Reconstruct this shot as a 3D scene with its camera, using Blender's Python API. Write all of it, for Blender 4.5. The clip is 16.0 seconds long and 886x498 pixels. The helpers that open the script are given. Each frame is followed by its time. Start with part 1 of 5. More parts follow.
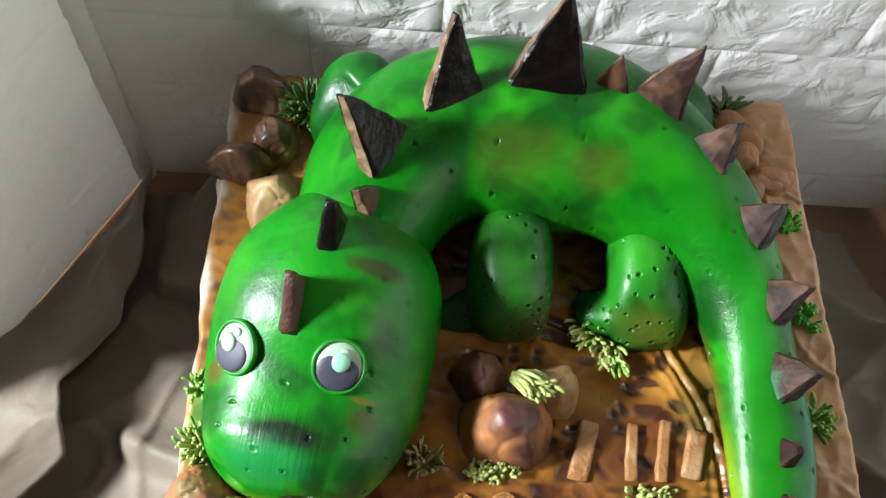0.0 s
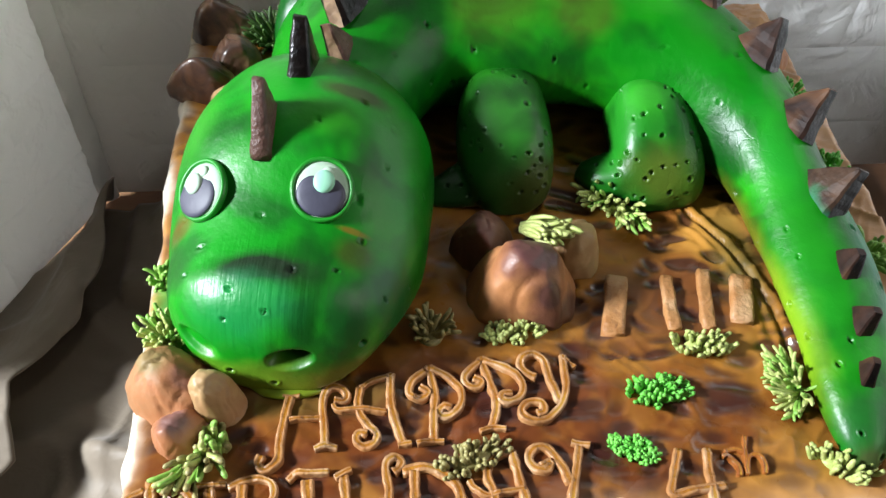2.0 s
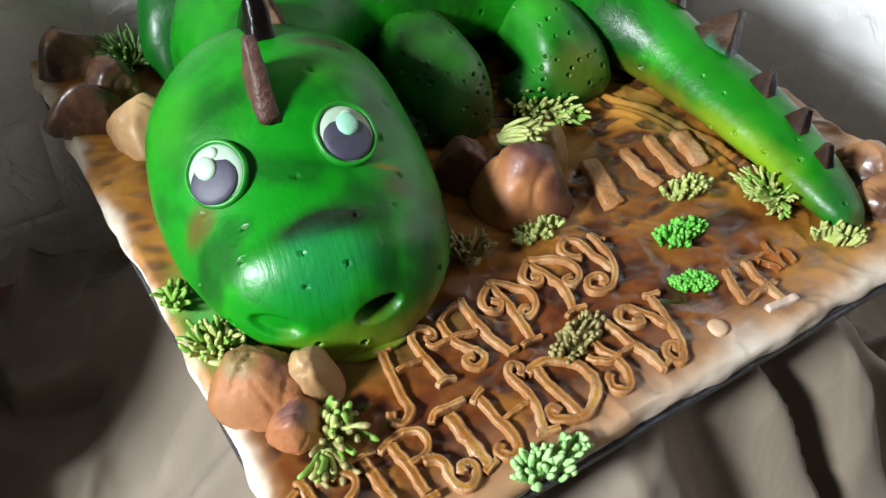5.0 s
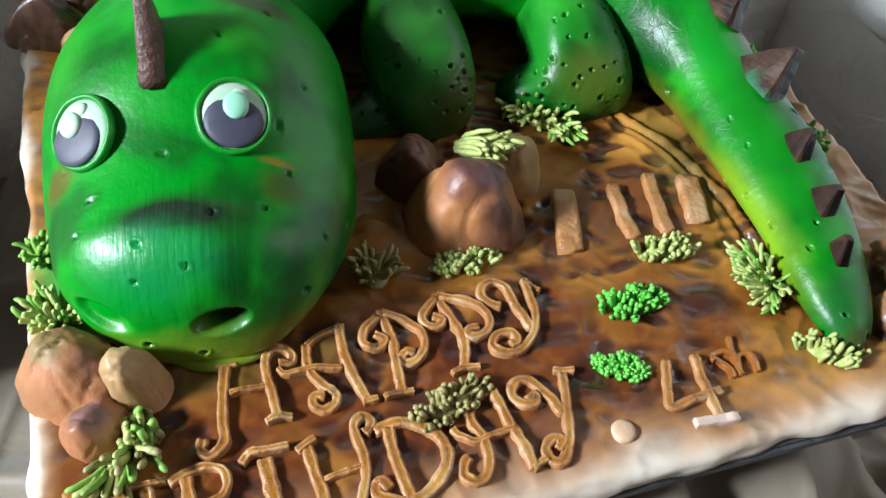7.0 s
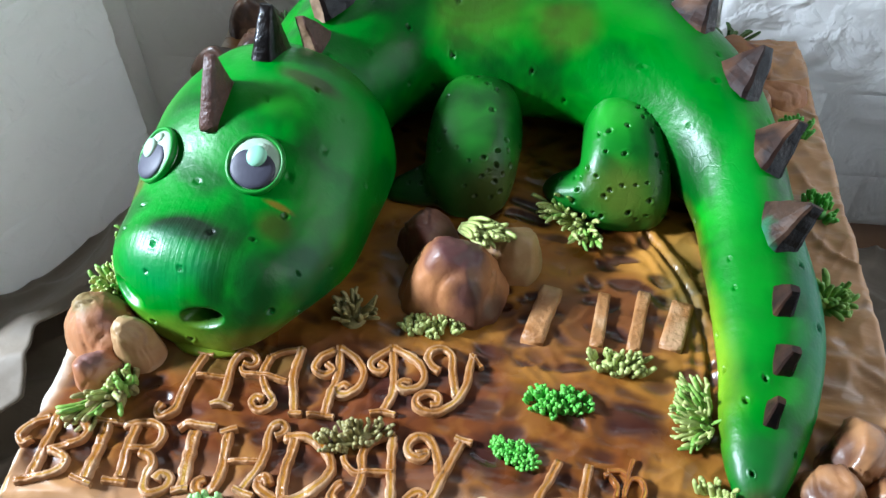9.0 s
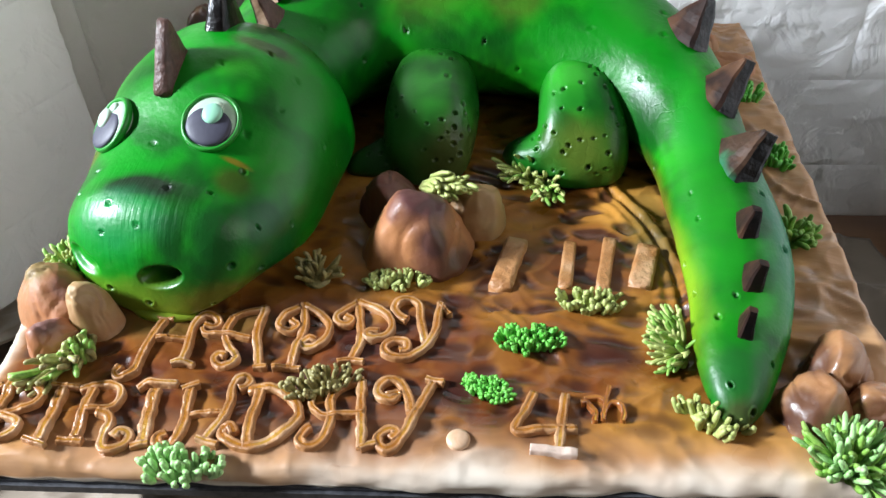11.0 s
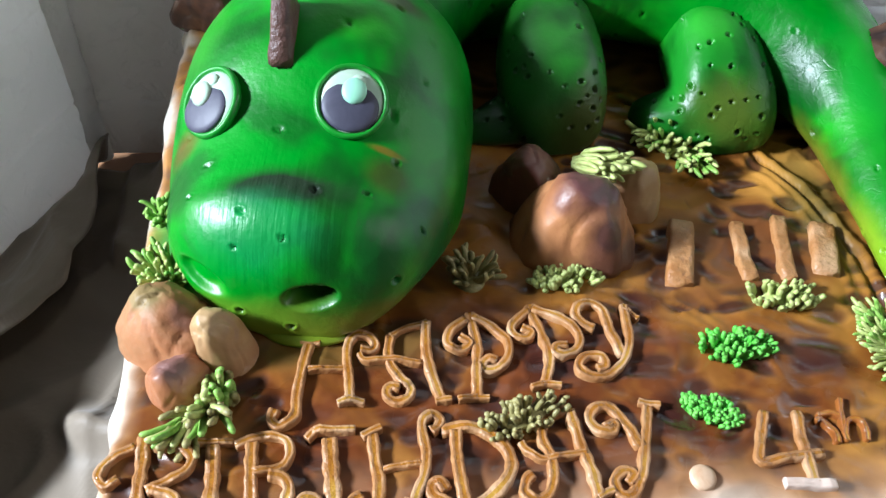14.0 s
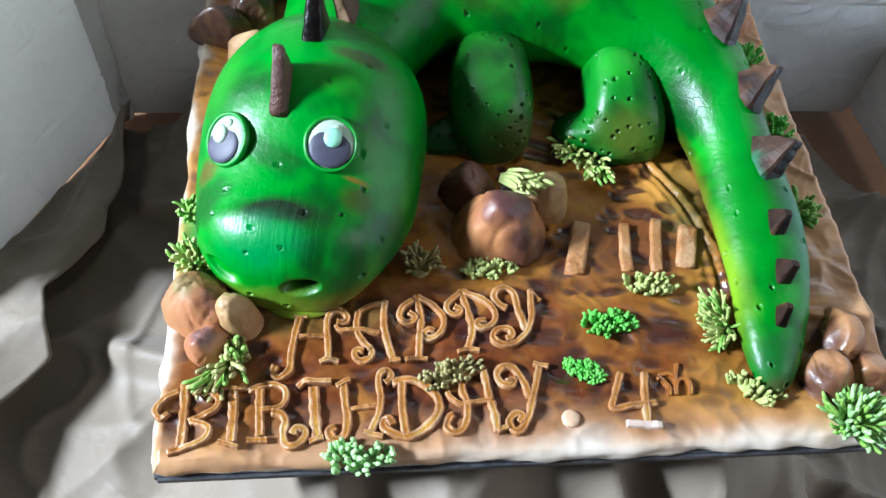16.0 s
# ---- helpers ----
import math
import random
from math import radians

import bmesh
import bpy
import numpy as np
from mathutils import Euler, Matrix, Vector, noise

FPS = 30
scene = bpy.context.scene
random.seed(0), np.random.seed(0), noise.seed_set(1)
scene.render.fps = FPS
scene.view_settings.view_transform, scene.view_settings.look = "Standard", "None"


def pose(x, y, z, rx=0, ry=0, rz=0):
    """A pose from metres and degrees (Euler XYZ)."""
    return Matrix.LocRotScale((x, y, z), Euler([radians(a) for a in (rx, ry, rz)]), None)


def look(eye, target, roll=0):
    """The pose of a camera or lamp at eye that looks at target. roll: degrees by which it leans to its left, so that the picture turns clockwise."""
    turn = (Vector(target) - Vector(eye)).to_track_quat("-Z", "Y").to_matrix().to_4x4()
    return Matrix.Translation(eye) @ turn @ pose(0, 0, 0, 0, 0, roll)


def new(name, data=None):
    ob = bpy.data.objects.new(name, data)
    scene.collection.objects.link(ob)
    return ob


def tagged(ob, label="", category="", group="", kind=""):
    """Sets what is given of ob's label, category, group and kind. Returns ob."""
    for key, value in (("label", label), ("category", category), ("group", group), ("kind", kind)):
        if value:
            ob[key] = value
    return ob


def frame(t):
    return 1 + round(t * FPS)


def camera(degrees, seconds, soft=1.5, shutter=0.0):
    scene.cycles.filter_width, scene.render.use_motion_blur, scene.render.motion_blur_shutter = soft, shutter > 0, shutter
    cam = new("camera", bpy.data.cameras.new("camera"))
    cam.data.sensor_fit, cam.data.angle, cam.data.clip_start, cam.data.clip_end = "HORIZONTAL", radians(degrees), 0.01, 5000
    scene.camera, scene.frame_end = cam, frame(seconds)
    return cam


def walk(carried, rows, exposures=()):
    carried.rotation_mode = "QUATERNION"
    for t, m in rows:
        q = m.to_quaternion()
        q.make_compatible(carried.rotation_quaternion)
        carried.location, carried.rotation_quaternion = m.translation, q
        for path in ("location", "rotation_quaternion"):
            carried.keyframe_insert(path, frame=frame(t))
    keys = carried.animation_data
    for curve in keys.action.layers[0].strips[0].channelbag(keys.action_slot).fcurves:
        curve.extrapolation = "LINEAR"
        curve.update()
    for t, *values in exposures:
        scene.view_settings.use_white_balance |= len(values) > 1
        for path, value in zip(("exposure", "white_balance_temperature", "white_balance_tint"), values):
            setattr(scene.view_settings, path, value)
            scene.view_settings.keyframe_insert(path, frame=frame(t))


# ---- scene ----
cam = camera(54.2, 16.0)
X0, Y0 = -0.0752, -0.1607
METRES, EYE, TILT, LEAN, TURN = 1.08, 0.4513, -64.0, -4.35, 0.7
ROWS = [
    (0.0, 0.0, 0.0, 0.0, 0.0, 0.0, -0.0),
    (0.5, -0.0047, 0.0172, -0.0506, -0.27, 3.16, -0.04),
    (1.0, -0.0018, 0.0298, -0.0886, -0.11, 6.94, 1.87),
    (1.5, 0.0009, 0.0431, -0.1221, 0.28, 10.62, 3.86),
    (2.0, -0.0139, 0.0637, -0.1546, -0.55, 13.93, 6.39),
    (2.5, -0.045, 0.0866, -0.1705, -3.35, 15.8, 9.45),
    (3.0, -0.0858, 0.1137, -0.1837, -8.05, 15.91, 13.28),
    (5.5, -0.1516, 0.1, -0.1528, -16.71, 12.23, 31.01),
    (6.0, -0.1122, 0.1112, -0.1468, -15.86, 11.36, 28.88),
    (6.5, -0.0843, 0.1177, -0.152, -13.55, 10.32, 22.7),
    (7.0, -0.0486, 0.1124, -0.1583, -9.23, 11.2, 15.5),
    (7.5, -0.0288, 0.1001, -0.1643, -5.92, 9.54, 7.41),
    (8.0, 0.001, 0.0812, -0.1592, -0.39, 10.94, 1.3),
    (8.5, 0.0372, 0.0676, -0.1642, 3.82, 14.04, -2.57),
    (9.0, 0.0782, 0.0664, -0.1788, 7.54, 16.84, -3.06),
    (9.5, 0.0988, 0.0691, -0.1977, 9.55, 17.59, -0.53),
    (12.0, 0.0385, 0.1054, -0.2404, 3.21, 25.48, 1.19),
    (12.5, 0.0045, 0.1122, -0.2355, 1.23, 25.4, 2.21),
    (13.0, -0.0326, 0.1162, -0.223, -0.04, 24.15, 3.46),
    (13.5, -0.0407, 0.1202, -0.1991, -0.59, 19.56, 4.47),
    (14.0, -0.0322, 0.1167, -0.17, -1.18, 14.89, 5.54),
    (14.5, -0.0243, 0.1063, -0.1506, -1.34, 11.19, 6.13),
    (15.0, -0.0154, 0.0799, -0.1347, -1.36, 9.0, 6.1),
    (15.5, -0.0074, 0.0426, -0.1345, -1.56, 7.46, 5.08),
    (16.0, -0.0142, 0.0026, -0.1472, -1.71, 7.24, 4.4),
]
EXPOSURES = [(0.0, -0.02, 6500, 11), (2.0, 0.06, 6350, 11), (3.0, -0.19, 6400, 11), (5.5, -0.42, 6450, 10), (6.5, -0.30, 6250, 9), (7.5, -0.07, 5750, 8), (8.5, 0.1, 5550, 7),
             (9.5, 0.11, 5850, 10), (12.0, 0.06, 6200, 12), (13.5, -0.04, 6050, 12), (14.5, 0.13, 5600, 9), (16.0, 0.14, 5550, 9)]
walk(cam, [(t, pose(X0, Y0, EYE, TILT, LEAN, TURN) @ pose(METRES * x, METRES * y, METRES * z, 90 + pitch, roll, yaw)) for t, x, y, z, yaw, pitch, roll in ROWS], EXPOSURES)

# ---------- light ----------
world = bpy.data.worlds.new("room_sky")
scene.world = world
world.use_nodes = True
wn = world.node_tree.nodes
sky = wn.new("ShaderNodeTexSky")
sky.sky_type = 'NISHITA'
sky.sun_disc = False
sky.sun_elevation = radians(38)
sky.sun_rotation = radians(-100)
wn["Background"].inputs[1].default_value = 0.05
world.node_tree.links.new(sky.outputs[0], wn["Background"].inputs[0])

win = bpy.data.lights.new("window_daylight", 'AREA')
win.shape = 'RECTANGLE'
win.size, win.size_y = 0.36, 0.24
win.energy = 106
win.color = (0.88, 0.95, 1.0)
window_lamp = new("window_daylight", win)
window_lamp.matrix_world = look((-1.60, -0.20, 0.86), (0.0, 0.0, 0.0))

# fill lamp added to brighten the left and back panels; its window is invented
side = bpy.data.lights.new("side_fill_light", 'AREA')
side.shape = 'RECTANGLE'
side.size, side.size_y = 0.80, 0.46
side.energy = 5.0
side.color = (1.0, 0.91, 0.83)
side_fill_lamp = new("side_fill_light", side)
side_fill_lamp.matrix_world = look((0.95, -0.42, 0.75), (-0.30, 0.12, 0.0))

# ---------- helpers ----------
def link_mesh(name, bm, mat, smooth=True):
    me = bpy.data.meshes.new(name)
    bm.normal_update()
    bm.to_mesh(me)
    bm.free()
    if smooth:
        me.polygons.foreach_set("use_smooth", [True] * len(me.polygons))
    me.materials.append(mat)
    return new(name, me)


def part(name, bm, mat, parent, label="", smooth=True):
    ob = link_mesh(name, bm, mat, smooth)
    ob.parent = parent
    if label:
        ob["label"] = label
    return ob


def thing(name, bm, mat, label, category, group="", smooth=True, at=None):
    ob = link_mesh(name, bm, mat, smooth)
    if at is not None:
        ob.matrix_world = at
    return tagged(ob, label, category, group)


def smoothstep(a, b, x):
    u = min(1.0, max(0.0, (x - a) / (b - a)))
    return u * u * (3 - 2 * u)


def spline(points, n):
    """n rows along a Catmull-Rom curve through rows of numbers, evenly spread over the rows."""
    p = np.array(points, float)
    p = np.vstack([2 * p[0] - p[1], p, 2 * p[-1] - p[-2]])
    out = []
    for k in range(n):
        u = k / (n - 1) * (len(p) - 3)
        i = min(int(u), len(p) - 4)
        f = u - i
        a, b, c, d = p[i], p[i + 1], p[i + 2], p[i + 3]
        out.append(0.5 * (2 * b + (c - a) * f + (2 * a - 5 * b + 4 * c - d) * f * f + (3 * b - a - 3 * c + d) * f ** 3))
    return np.array(out)


def grid_faces(bm, rows, close=False):
    vs = [[bm.verts.new(p) for p in row] for row in rows]
    m = len(vs[0])
    for a, b in zip(vs, vs[1:]):
        for j in range(m if close else m - 1):
            bm.faces.new((a[j], a[(j + 1) % m], b[(j + 1) % m], b[j]))
    return vs


def plump_tube(rows, around=40, low=0.42, square=1.0, wobble=0.0, seed=0.0):
    """A rounded roll lying on the board: rows of x, y, half width, height along its middle line."""
    bm = bmesh.new()
    if len(rows) > 300:
        k = np.ones(35) / 35
        even = np.pad(rows, ((17, 17), (0, 0)), mode="edge")
        blend = np.stack([np.convolve(even[:, c], k, "valid") for c in range(4)], 1)
        w = np.clip(np.minimum(np.arange(len(rows)), len(rows) - 1 - np.arange(len(rows))) / 40, 0, 1)[:, None]
        rows = rows * (1 - w) + blend * w
    mid = np.gradient(rows[:, :2], axis=0)
    mid /= np.linalg.norm(mid, axis=1)[:, None] + 1e-9
    rings = []
    for (x, y, w, h), (tx, ty) in zip(rows, mid):
        ring = []
        for k in range(around):
            a = 2 * math.pi * k / around
            c, s = math.cos(a), math.sin(a)
            c = math.copysign(abs(c) ** square, c)
            zc = (low(y) if callable(low) else low) * h
            z = zc + (h - zc) * s if s > 0 else zc + zc * s
            p = Vector((x + ty * w * c, y - tx * w * c, z))
            if wobble:
                p += Vector((ty * c, -tx * c, max(s, 0))) * wobble * noise.noise(Vector((p.x * 28 + seed, p.y * 28, p.z * 28)))
            p.z = max(p.z, 0.0005)
            ring.append(p)
        rings.append(ring)
    vs = grid_faces(bm, rings, close=True)
    bm.faces.new(vs[0])
    bm.faces.new(list(reversed(vs[-1])))
    bmesh.ops.recalc_face_normals(bm, faces=bm.faces[:])
    return bm


def ribbon(bm, pts, w, h, z0=0.0, n=22, taper=0.0, rough=0.0, groove=0.12, bed=None):
    """A soft strip of paste laid along a line of points."""
    pts = np.array(pts, float)
    path = spline(pts, max(n, 4 * len(pts))) if len(pts) > 2 else np.array([pts[0] + (pts[1] - pts[0]) * u for u in np.linspace(0, 1, 8)])
    d = np.gradient(path, axis=0)
    d /= np.linalg.norm(d, axis=1)[:, None] + 1e-9
    prof = [(-1, -0.7), (-1, 0.70), (-0.78, 1.0), (-0.48, 0.98), (-0.30, 1.0 - groove), (0.30, 1.0 - groove), (0.48, 0.98), (0.78, 1.0), (1, 0.70), (1, -0.7)]
    rings = []
    top = prof
    for k, ((x, y), (tx, ty)) in enumerate(zip(path, d)):
        dip = groove * (0.3 + 2.2 * max(0.0, noise.noise(Vector((x * 120, y * 120, 5.3)))))
        prof = [(u, 1.0 - dip) if abs(u) == 0.30 else (u, v) for u, v in top]
        ww = w * (1 - taper * k / len(path)) * (1 + rough * noise.noise(Vector((x * 260, y * 260, 3.1))))
        hh = h * (1 + 0.8 * rough * noise.noise(Vector((x * 200, y * 200, 9.7))))
        lie = z0 + (max(bed(x + ty * ww * u, y - tx * ww * u) for u in (-1, 0, 1)) if bed else 0.0)
        rings.append([Vector((x + ty * ww * u, y - tx * ww * u, lie + hh * v)) for u, v in prof])
    first = len(bm.faces)
    vs = grid_faces(bm, rings)
    bm.faces.ensure_lookup_table()
    for k in range(first, len(bm.faces)):
        if (k - first) % 9 == 4:
            bm.faces[k].material_index = 1
    bm.faces.new(list(reversed(vs[0])))
    bm.faces.new(vs[-1])


# ---------- materials ----------
def material(name, rough=0.5, spec=0.5, coat=0.0):
    m = bpy.data.materials.new(name)
    m.use_nodes = True
    b = m.node_tree.nodes["Principled BSDF"]
    b.inputs["Roughness"].default_value = rough
    b.inputs["Specular IOR Level"].default_value = spec
    b.inputs["Coat Weight"].default_value = coat
    b.inputs["Coat Roughness"].default_value = 0.15
    return m, m.node_tree, b


class Nodes:
    """Short names for building a node tree."""
    def __init__(self, tree):
        self.t, self.n = tree, tree.nodes
        self.pos = self.n.new("ShaderNodeTexCoord").outputs["Object"]

    def link(self, a, b):
        self.t.links.new(a, b)

    def noise(self, scale, detail=4, rough=0.55, distort=0.0, vec=None):
        x = self.n.new("ShaderNodeTexNoise")
        x.inputs["Scale"].default_value, x.inputs["Detail"].default_value = scale, detail
        x.inputs["Roughness"].default_value, x.inputs["Distortion"].default_value = rough, distort
        self.link(vec or self.pos, x.inputs["Vector"])
        return x.outputs["Fac"]

    def voronoi(self, scale, feature='F1', out="Distance", rand=1.0, vec=None, flat=False):
        x = self.n.new("ShaderNodeTexVoronoi")
        x.voronoi_dimensions = '2D' if flat else '3D'
        x.feature = feature
        x.inputs["Scale"].default_value, x.inputs["Randomness"].default_value = scale, rand
        self.link(vec or self.pos, x.inputs["Vector"])
        return x.outputs[out]

    def warp(self, scale, amount):
        n = self.n.new("ShaderNodeTexNoise")
        n.inputs["Scale"].default_value = scale
        self.link(self.pos, n.inputs["Vector"])
        v = self.n.new("ShaderNodeVectorMath")
        v.operation = 'MULTIPLY_ADD'
        v.inputs[1].default_value = (amount, amount, amount)
        self.link(n.outputs["Color"], v.inputs[0])
        self.link(self.pos, v.inputs[2])
        return v.outputs[0]

    def ramp(self, fac, *stops):
        x = self.n.new("ShaderNodeValToRGB")
        e = x.color_ramp.elements
        while len(e) < len(stops):
            e.new(0.5)
        for k, (p, c) in enumerate(stops):
            e[k].position = p
            e[k].color = (*c, 1) if isinstance(c, tuple) else (c, c, c, 1)
        self.link(fac, x.inputs["Fac"])
        return x.outputs["Color"]

    def mix(self, fac, a, b, mode='MIX'):
        x = self.n.new("ShaderNodeMix")
        x.data_type, x.blend_type = 'RGBA', mode
        for sock, v in ((x.inputs["Factor"], fac), (x.inputs["A"], a), (x.inputs["B"], b)):
            if isinstance(v, (int, float)):
                sock.default_value = v
            elif isinstance(v, tuple):
                sock.default_value = (*v, 1)
            else:
                self.link(v, sock)
        return x.outputs["Result"]

    def math(self, op, a, b=0.0, clamp=False):
        x = self.n.new("ShaderNodeMath")
        x.operation, x.use_clamp = op, clamp
        for sock, v in zip(x.inputs, (a, b)):
            if isinstance(v, (int, float)):
                sock.default_value = v
            else:
                self.link(v, sock)
        return x.outputs[0]

    def blotch(self, centre, size, soft=1.0, wob=0.25):
        """1 at a place, fading to 0 at the ellipsoid of that size: a puff of the airbrush, at some places painted light
        or shade.
        """
        mp = self.n.new("ShaderNodeMapping")
        mp.vector_type = 'POINT'
        mp.inputs["Scale"].default_value = [1 / s for s in size]
        mp.inputs["Location"].default_value = [-c / s for c, s in zip(centre, size)]
        self.link(self.pos, mp.inputs["Vector"])
        ln = self.n.new("ShaderNodeVectorMath")
        ln.operation = 'LENGTH'
        self.link(mp.outputs[0], ln.inputs[0])
        d = self.math('ADD', ln.outputs["Value"], self.math('MULTIPLY', self.math('SUBTRACT', self.noise(60, 3), 0.5), wob * 2))
        r = self.n.new("ShaderNodeMapRange")
        r.interpolation_type = 'SMOOTHSTEP'
        r.inputs["From Min"].default_value, r.inputs["From Max"].default_value = 1.0, 1.0 - soft
        self.link(d, r.inputs["Value"])
        return r.outputs[0]

    def bump(self, bsdf, *layers):
        """layers: height, strength, distance"""
        last = None
        for hgt, s, dist in layers:
            x = self.n.new("ShaderNodeBump")
            x.inputs["Strength"].default_value, x.inputs["Distance"].default_value = s, dist
            self.link(hgt, x.inputs["Height"])
            if last is not None:
                self.link(last, x.inputs["Normal"])
            last = x.outputs[0]
        self.link(last, bsdf.inputs["Normal"])
        self.link(last, bsdf.inputs["Coat Normal"])


GREEN = (0.002, 0.205, 0.005)
LIME = (0.020, 0.30, 0.005)
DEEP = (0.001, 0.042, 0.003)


def fondant_green(name, tone_puffs, base=GREEN, crease=None, sheen=(0.36, 0.34)):
    m, t, b = material(name, 0.42, 0.10, sheen[0])
    b.inputs["Coat Roughness"].default_value = sheen[1]
    k = Nodes(t)
    col = k.mix(k.ramp(k.noise(14, 3), (0.46, 0.0), (0.72, 0.75)), base, LIME)
    col = k.mix(k.ramp(k.noise(23, 3, vec=None, distort=0.6), (0.47, 0.0), (0.66, 0.78)), col, DEEP)
    col = k.mix(k.ramp(k.noise(34, 2, vec=None, distort=0.3), (0.52, 0.0), (0.66, 0.6)), col, DEEP)
    for centre, spread, colour, amount in tone_puffs:
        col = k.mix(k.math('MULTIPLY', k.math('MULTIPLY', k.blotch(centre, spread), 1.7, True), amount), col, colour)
    k.link(col, b.inputs["Base Color"])
    k.link(k.ramp(k.noise(70, 4), (0.3, 0.31), (0.75, 0.48)), b.inputs["Roughness"])
    wr = k.n.new("ShaderNodeMapping")
    wr.inputs["Scale"].default_value = (380, 30, 30)
    wr.inputs["Rotation"].default_value = (0, 0, 0.25)
    k.link(k.pos, wr.inputs["Vector"])
    where = k.blotch(*crease, 0.6) if crease else k.ramp(k.noise(18, 2), (0.50, 0.0), (0.68, 0.40))
    creases = k.math('MULTIPLY', k.noise(1.0, 2, vec=wr.outputs[0]), where)
    crack = k.ramp(k.voronoi(130, 'DISTANCE_TO_EDGE', vec=k.warp(90, 0.012)), (0.0, 0.0), (0.07, 1.0))
    crack = k.mix(k.ramp(k.noise(31, 3), (0.50, 0.0), (0.64, 1.0)), (1.0, 1.0, 1.0), crack)
    k.bump(b, (k.noise(95, 4), 0.4, 0.0014), (k.noise(420, 3), 0.12, 0.0006), (creases, 0.45, 0.0008), (crack, 0.05 if crease else 0.16, 0.0004))
    return m


M_BODY = fondant_green("green_fondant_body", [
    ((-0.01, 0.085, 0.075), (0.040, 0.024, 0.05), (0.060, 0.085, 0.008), 0.45),
    ((0.035, 0.08, 0.075), (0.024, 0.018, 0.05), (0.075, 0.05, 0.010), 0.45),
    # dark green on the crest, with the second plate's cast shadow painted in
    ((-0.035, 0.115, 0.085), (0.022, 0.020, 0.05), DEEP, 0.8),
    ((0.012, 0.13, 0.085), (0.016, 0.016, 0.05), DEEP, 0.7),
    ((0.10, 0.07, 0.07), (0.028, 0.030, 0.05), (0.008, 0.165, 0.006), 0.6),
    ((0.104, -0.075, 0.006), (0.020, 0.060, 0.023), (0.20, 0.33, 0.010), 0.85),
    ((0.103, -0.02, 0.004), (0.020, 0.06, 0.022), (0.16, 0.13, 0.010), 0.7),
    # cool reflected light along the tail's outer side, painted as teal
    ((0.150, -0.05, 0.018), (0.020, 0.09, 0.03), (0.010, 0.16, 0.07), 0.8),
    ((0.118, -0.055, 0.030), (0.020, 0.085, 0.03), (0.010, 0.20, 0.008), 0.65),
    ((0.117, -0.130, 0.012), (0.018, 0.022, 0.03), (0.012, 0.085, 0.015), 0.75),
    ((0.1155, -0.140, 0.004), (0.010, 0.012, 0.012), (0.06, 0.05, 0.02), 0.7),
    ((0.117, 0.0, 0.05), (0.018, 0.05, 0.03), (0.012, 0.22, 0.02), 0.5),
    # low inside the curl: dark airbrush and the hollow's shade in one patch
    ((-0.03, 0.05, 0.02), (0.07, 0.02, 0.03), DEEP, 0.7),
    # inward of the second plate: airbrush, deepened to stand for its shadow
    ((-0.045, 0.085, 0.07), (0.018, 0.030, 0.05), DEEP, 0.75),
    ((0.022, 0.112, 0.08), (0.022, 0.013, 0.05), DEEP, 0.8),
    ((0.055, 0.105, 0.07), (0.016, 0.012, 0.05), DEEP, 0.6),
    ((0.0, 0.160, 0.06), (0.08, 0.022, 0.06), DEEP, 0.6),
], base=(0.002, 0.155, 0.003))
M_HEAD = fondant_green("green_fondant_head", [
    ((-0.004, -0.0600, 0.050), (0.034, 0.0100, 0.03), (0.008, 0.014, 0.007), 0.95),
    ((0.031, -0.0475, 0.05), (0.012, 0.010, 0.03), (0.055, 0.055, 0.006), 0.65),
    ((0.0290, -0.0385, 0.053), (0.0090, 0.0020, 0.02), (0.20, 0.115, 0.008), 0.8),
    ((-0.0485, -0.0325, 0.047), (0.0070, 0.0018, 0.02), (0.20, 0.075, 0.008), 0.7),
    ((-0.048, -0.034, 0.045), (0.012, 0.009, 0.03), (0.10, 0.06, 0.008), 0.7),
    ((0.044, 0.010, 0.055), (0.018, 0.024, 0.04), (0.012, 0.15, 0.004), 0.5),
    ((0.030, 0.045, 0.07), (0.026, 0.016, 0.04), (0.026, 0.13, 0.004), 0.6),
    # right cheek darker: its shading painted in along with dark green patches
    ((0.056, -0.012, 0.030), (0.016, 0.040, 0.03), (0.006, 0.105, 0.003), 0.75),
    ((0.028, -0.070, 0.03), (0.016, 0.018, 0.03), (0.006, 0.075, 0.012), 0.8),
    ((0.044, -0.055, 0.03), (0.016, 0.020, 0.03), (0.001, 0.065, 0.012), 0.8),
    ((0.012, -0.076, 0.036), (0.010, 0.010, 0.02), DEEP, 0.75),
    ((0.022, 0.020, 0.075), (0.022, 0.007, 0.04), (0.04, 0.035, 0.008), 0.8),
    ((0.002, -0.074, -0.002), (0.064, 0.040, 0.027), (0.17, 0.23, 0.012), 0.9),
    ((-0.012, -0.072, 0.04), (0.030, 0.016, 0.03), (0.012, 0.20, 0.06), 0.6),
    ((0.036, -0.030, 0.03), (0.020, 0.020, 0.03), (0.03, 0.27, 0.010), 0.6),
    ((0.012, 0.004, 0.078), (0.022, 0.012, 0.03), (0.03, 0.27, 0.010), 0.55),
    ((-0.045, 0.012, 0.05), (0.018, 0.030, 0.04), (0.03, 0.28, 0.010), 0.5),
    ((0.030, -0.078, 0.010), (0.030, 0.022, 0.012), (0.13, 0.10, 0.012), 0.6),
    ((-0.010, -0.080, 0.012), (0.030, 0.020, 0.012), (0.12, 0.22, 0.012), 0.6),
], crease=((-0.006, -0.068, 0.045), (0.042, 0.030, 0.04)), sheen=(0.55, 0.37))
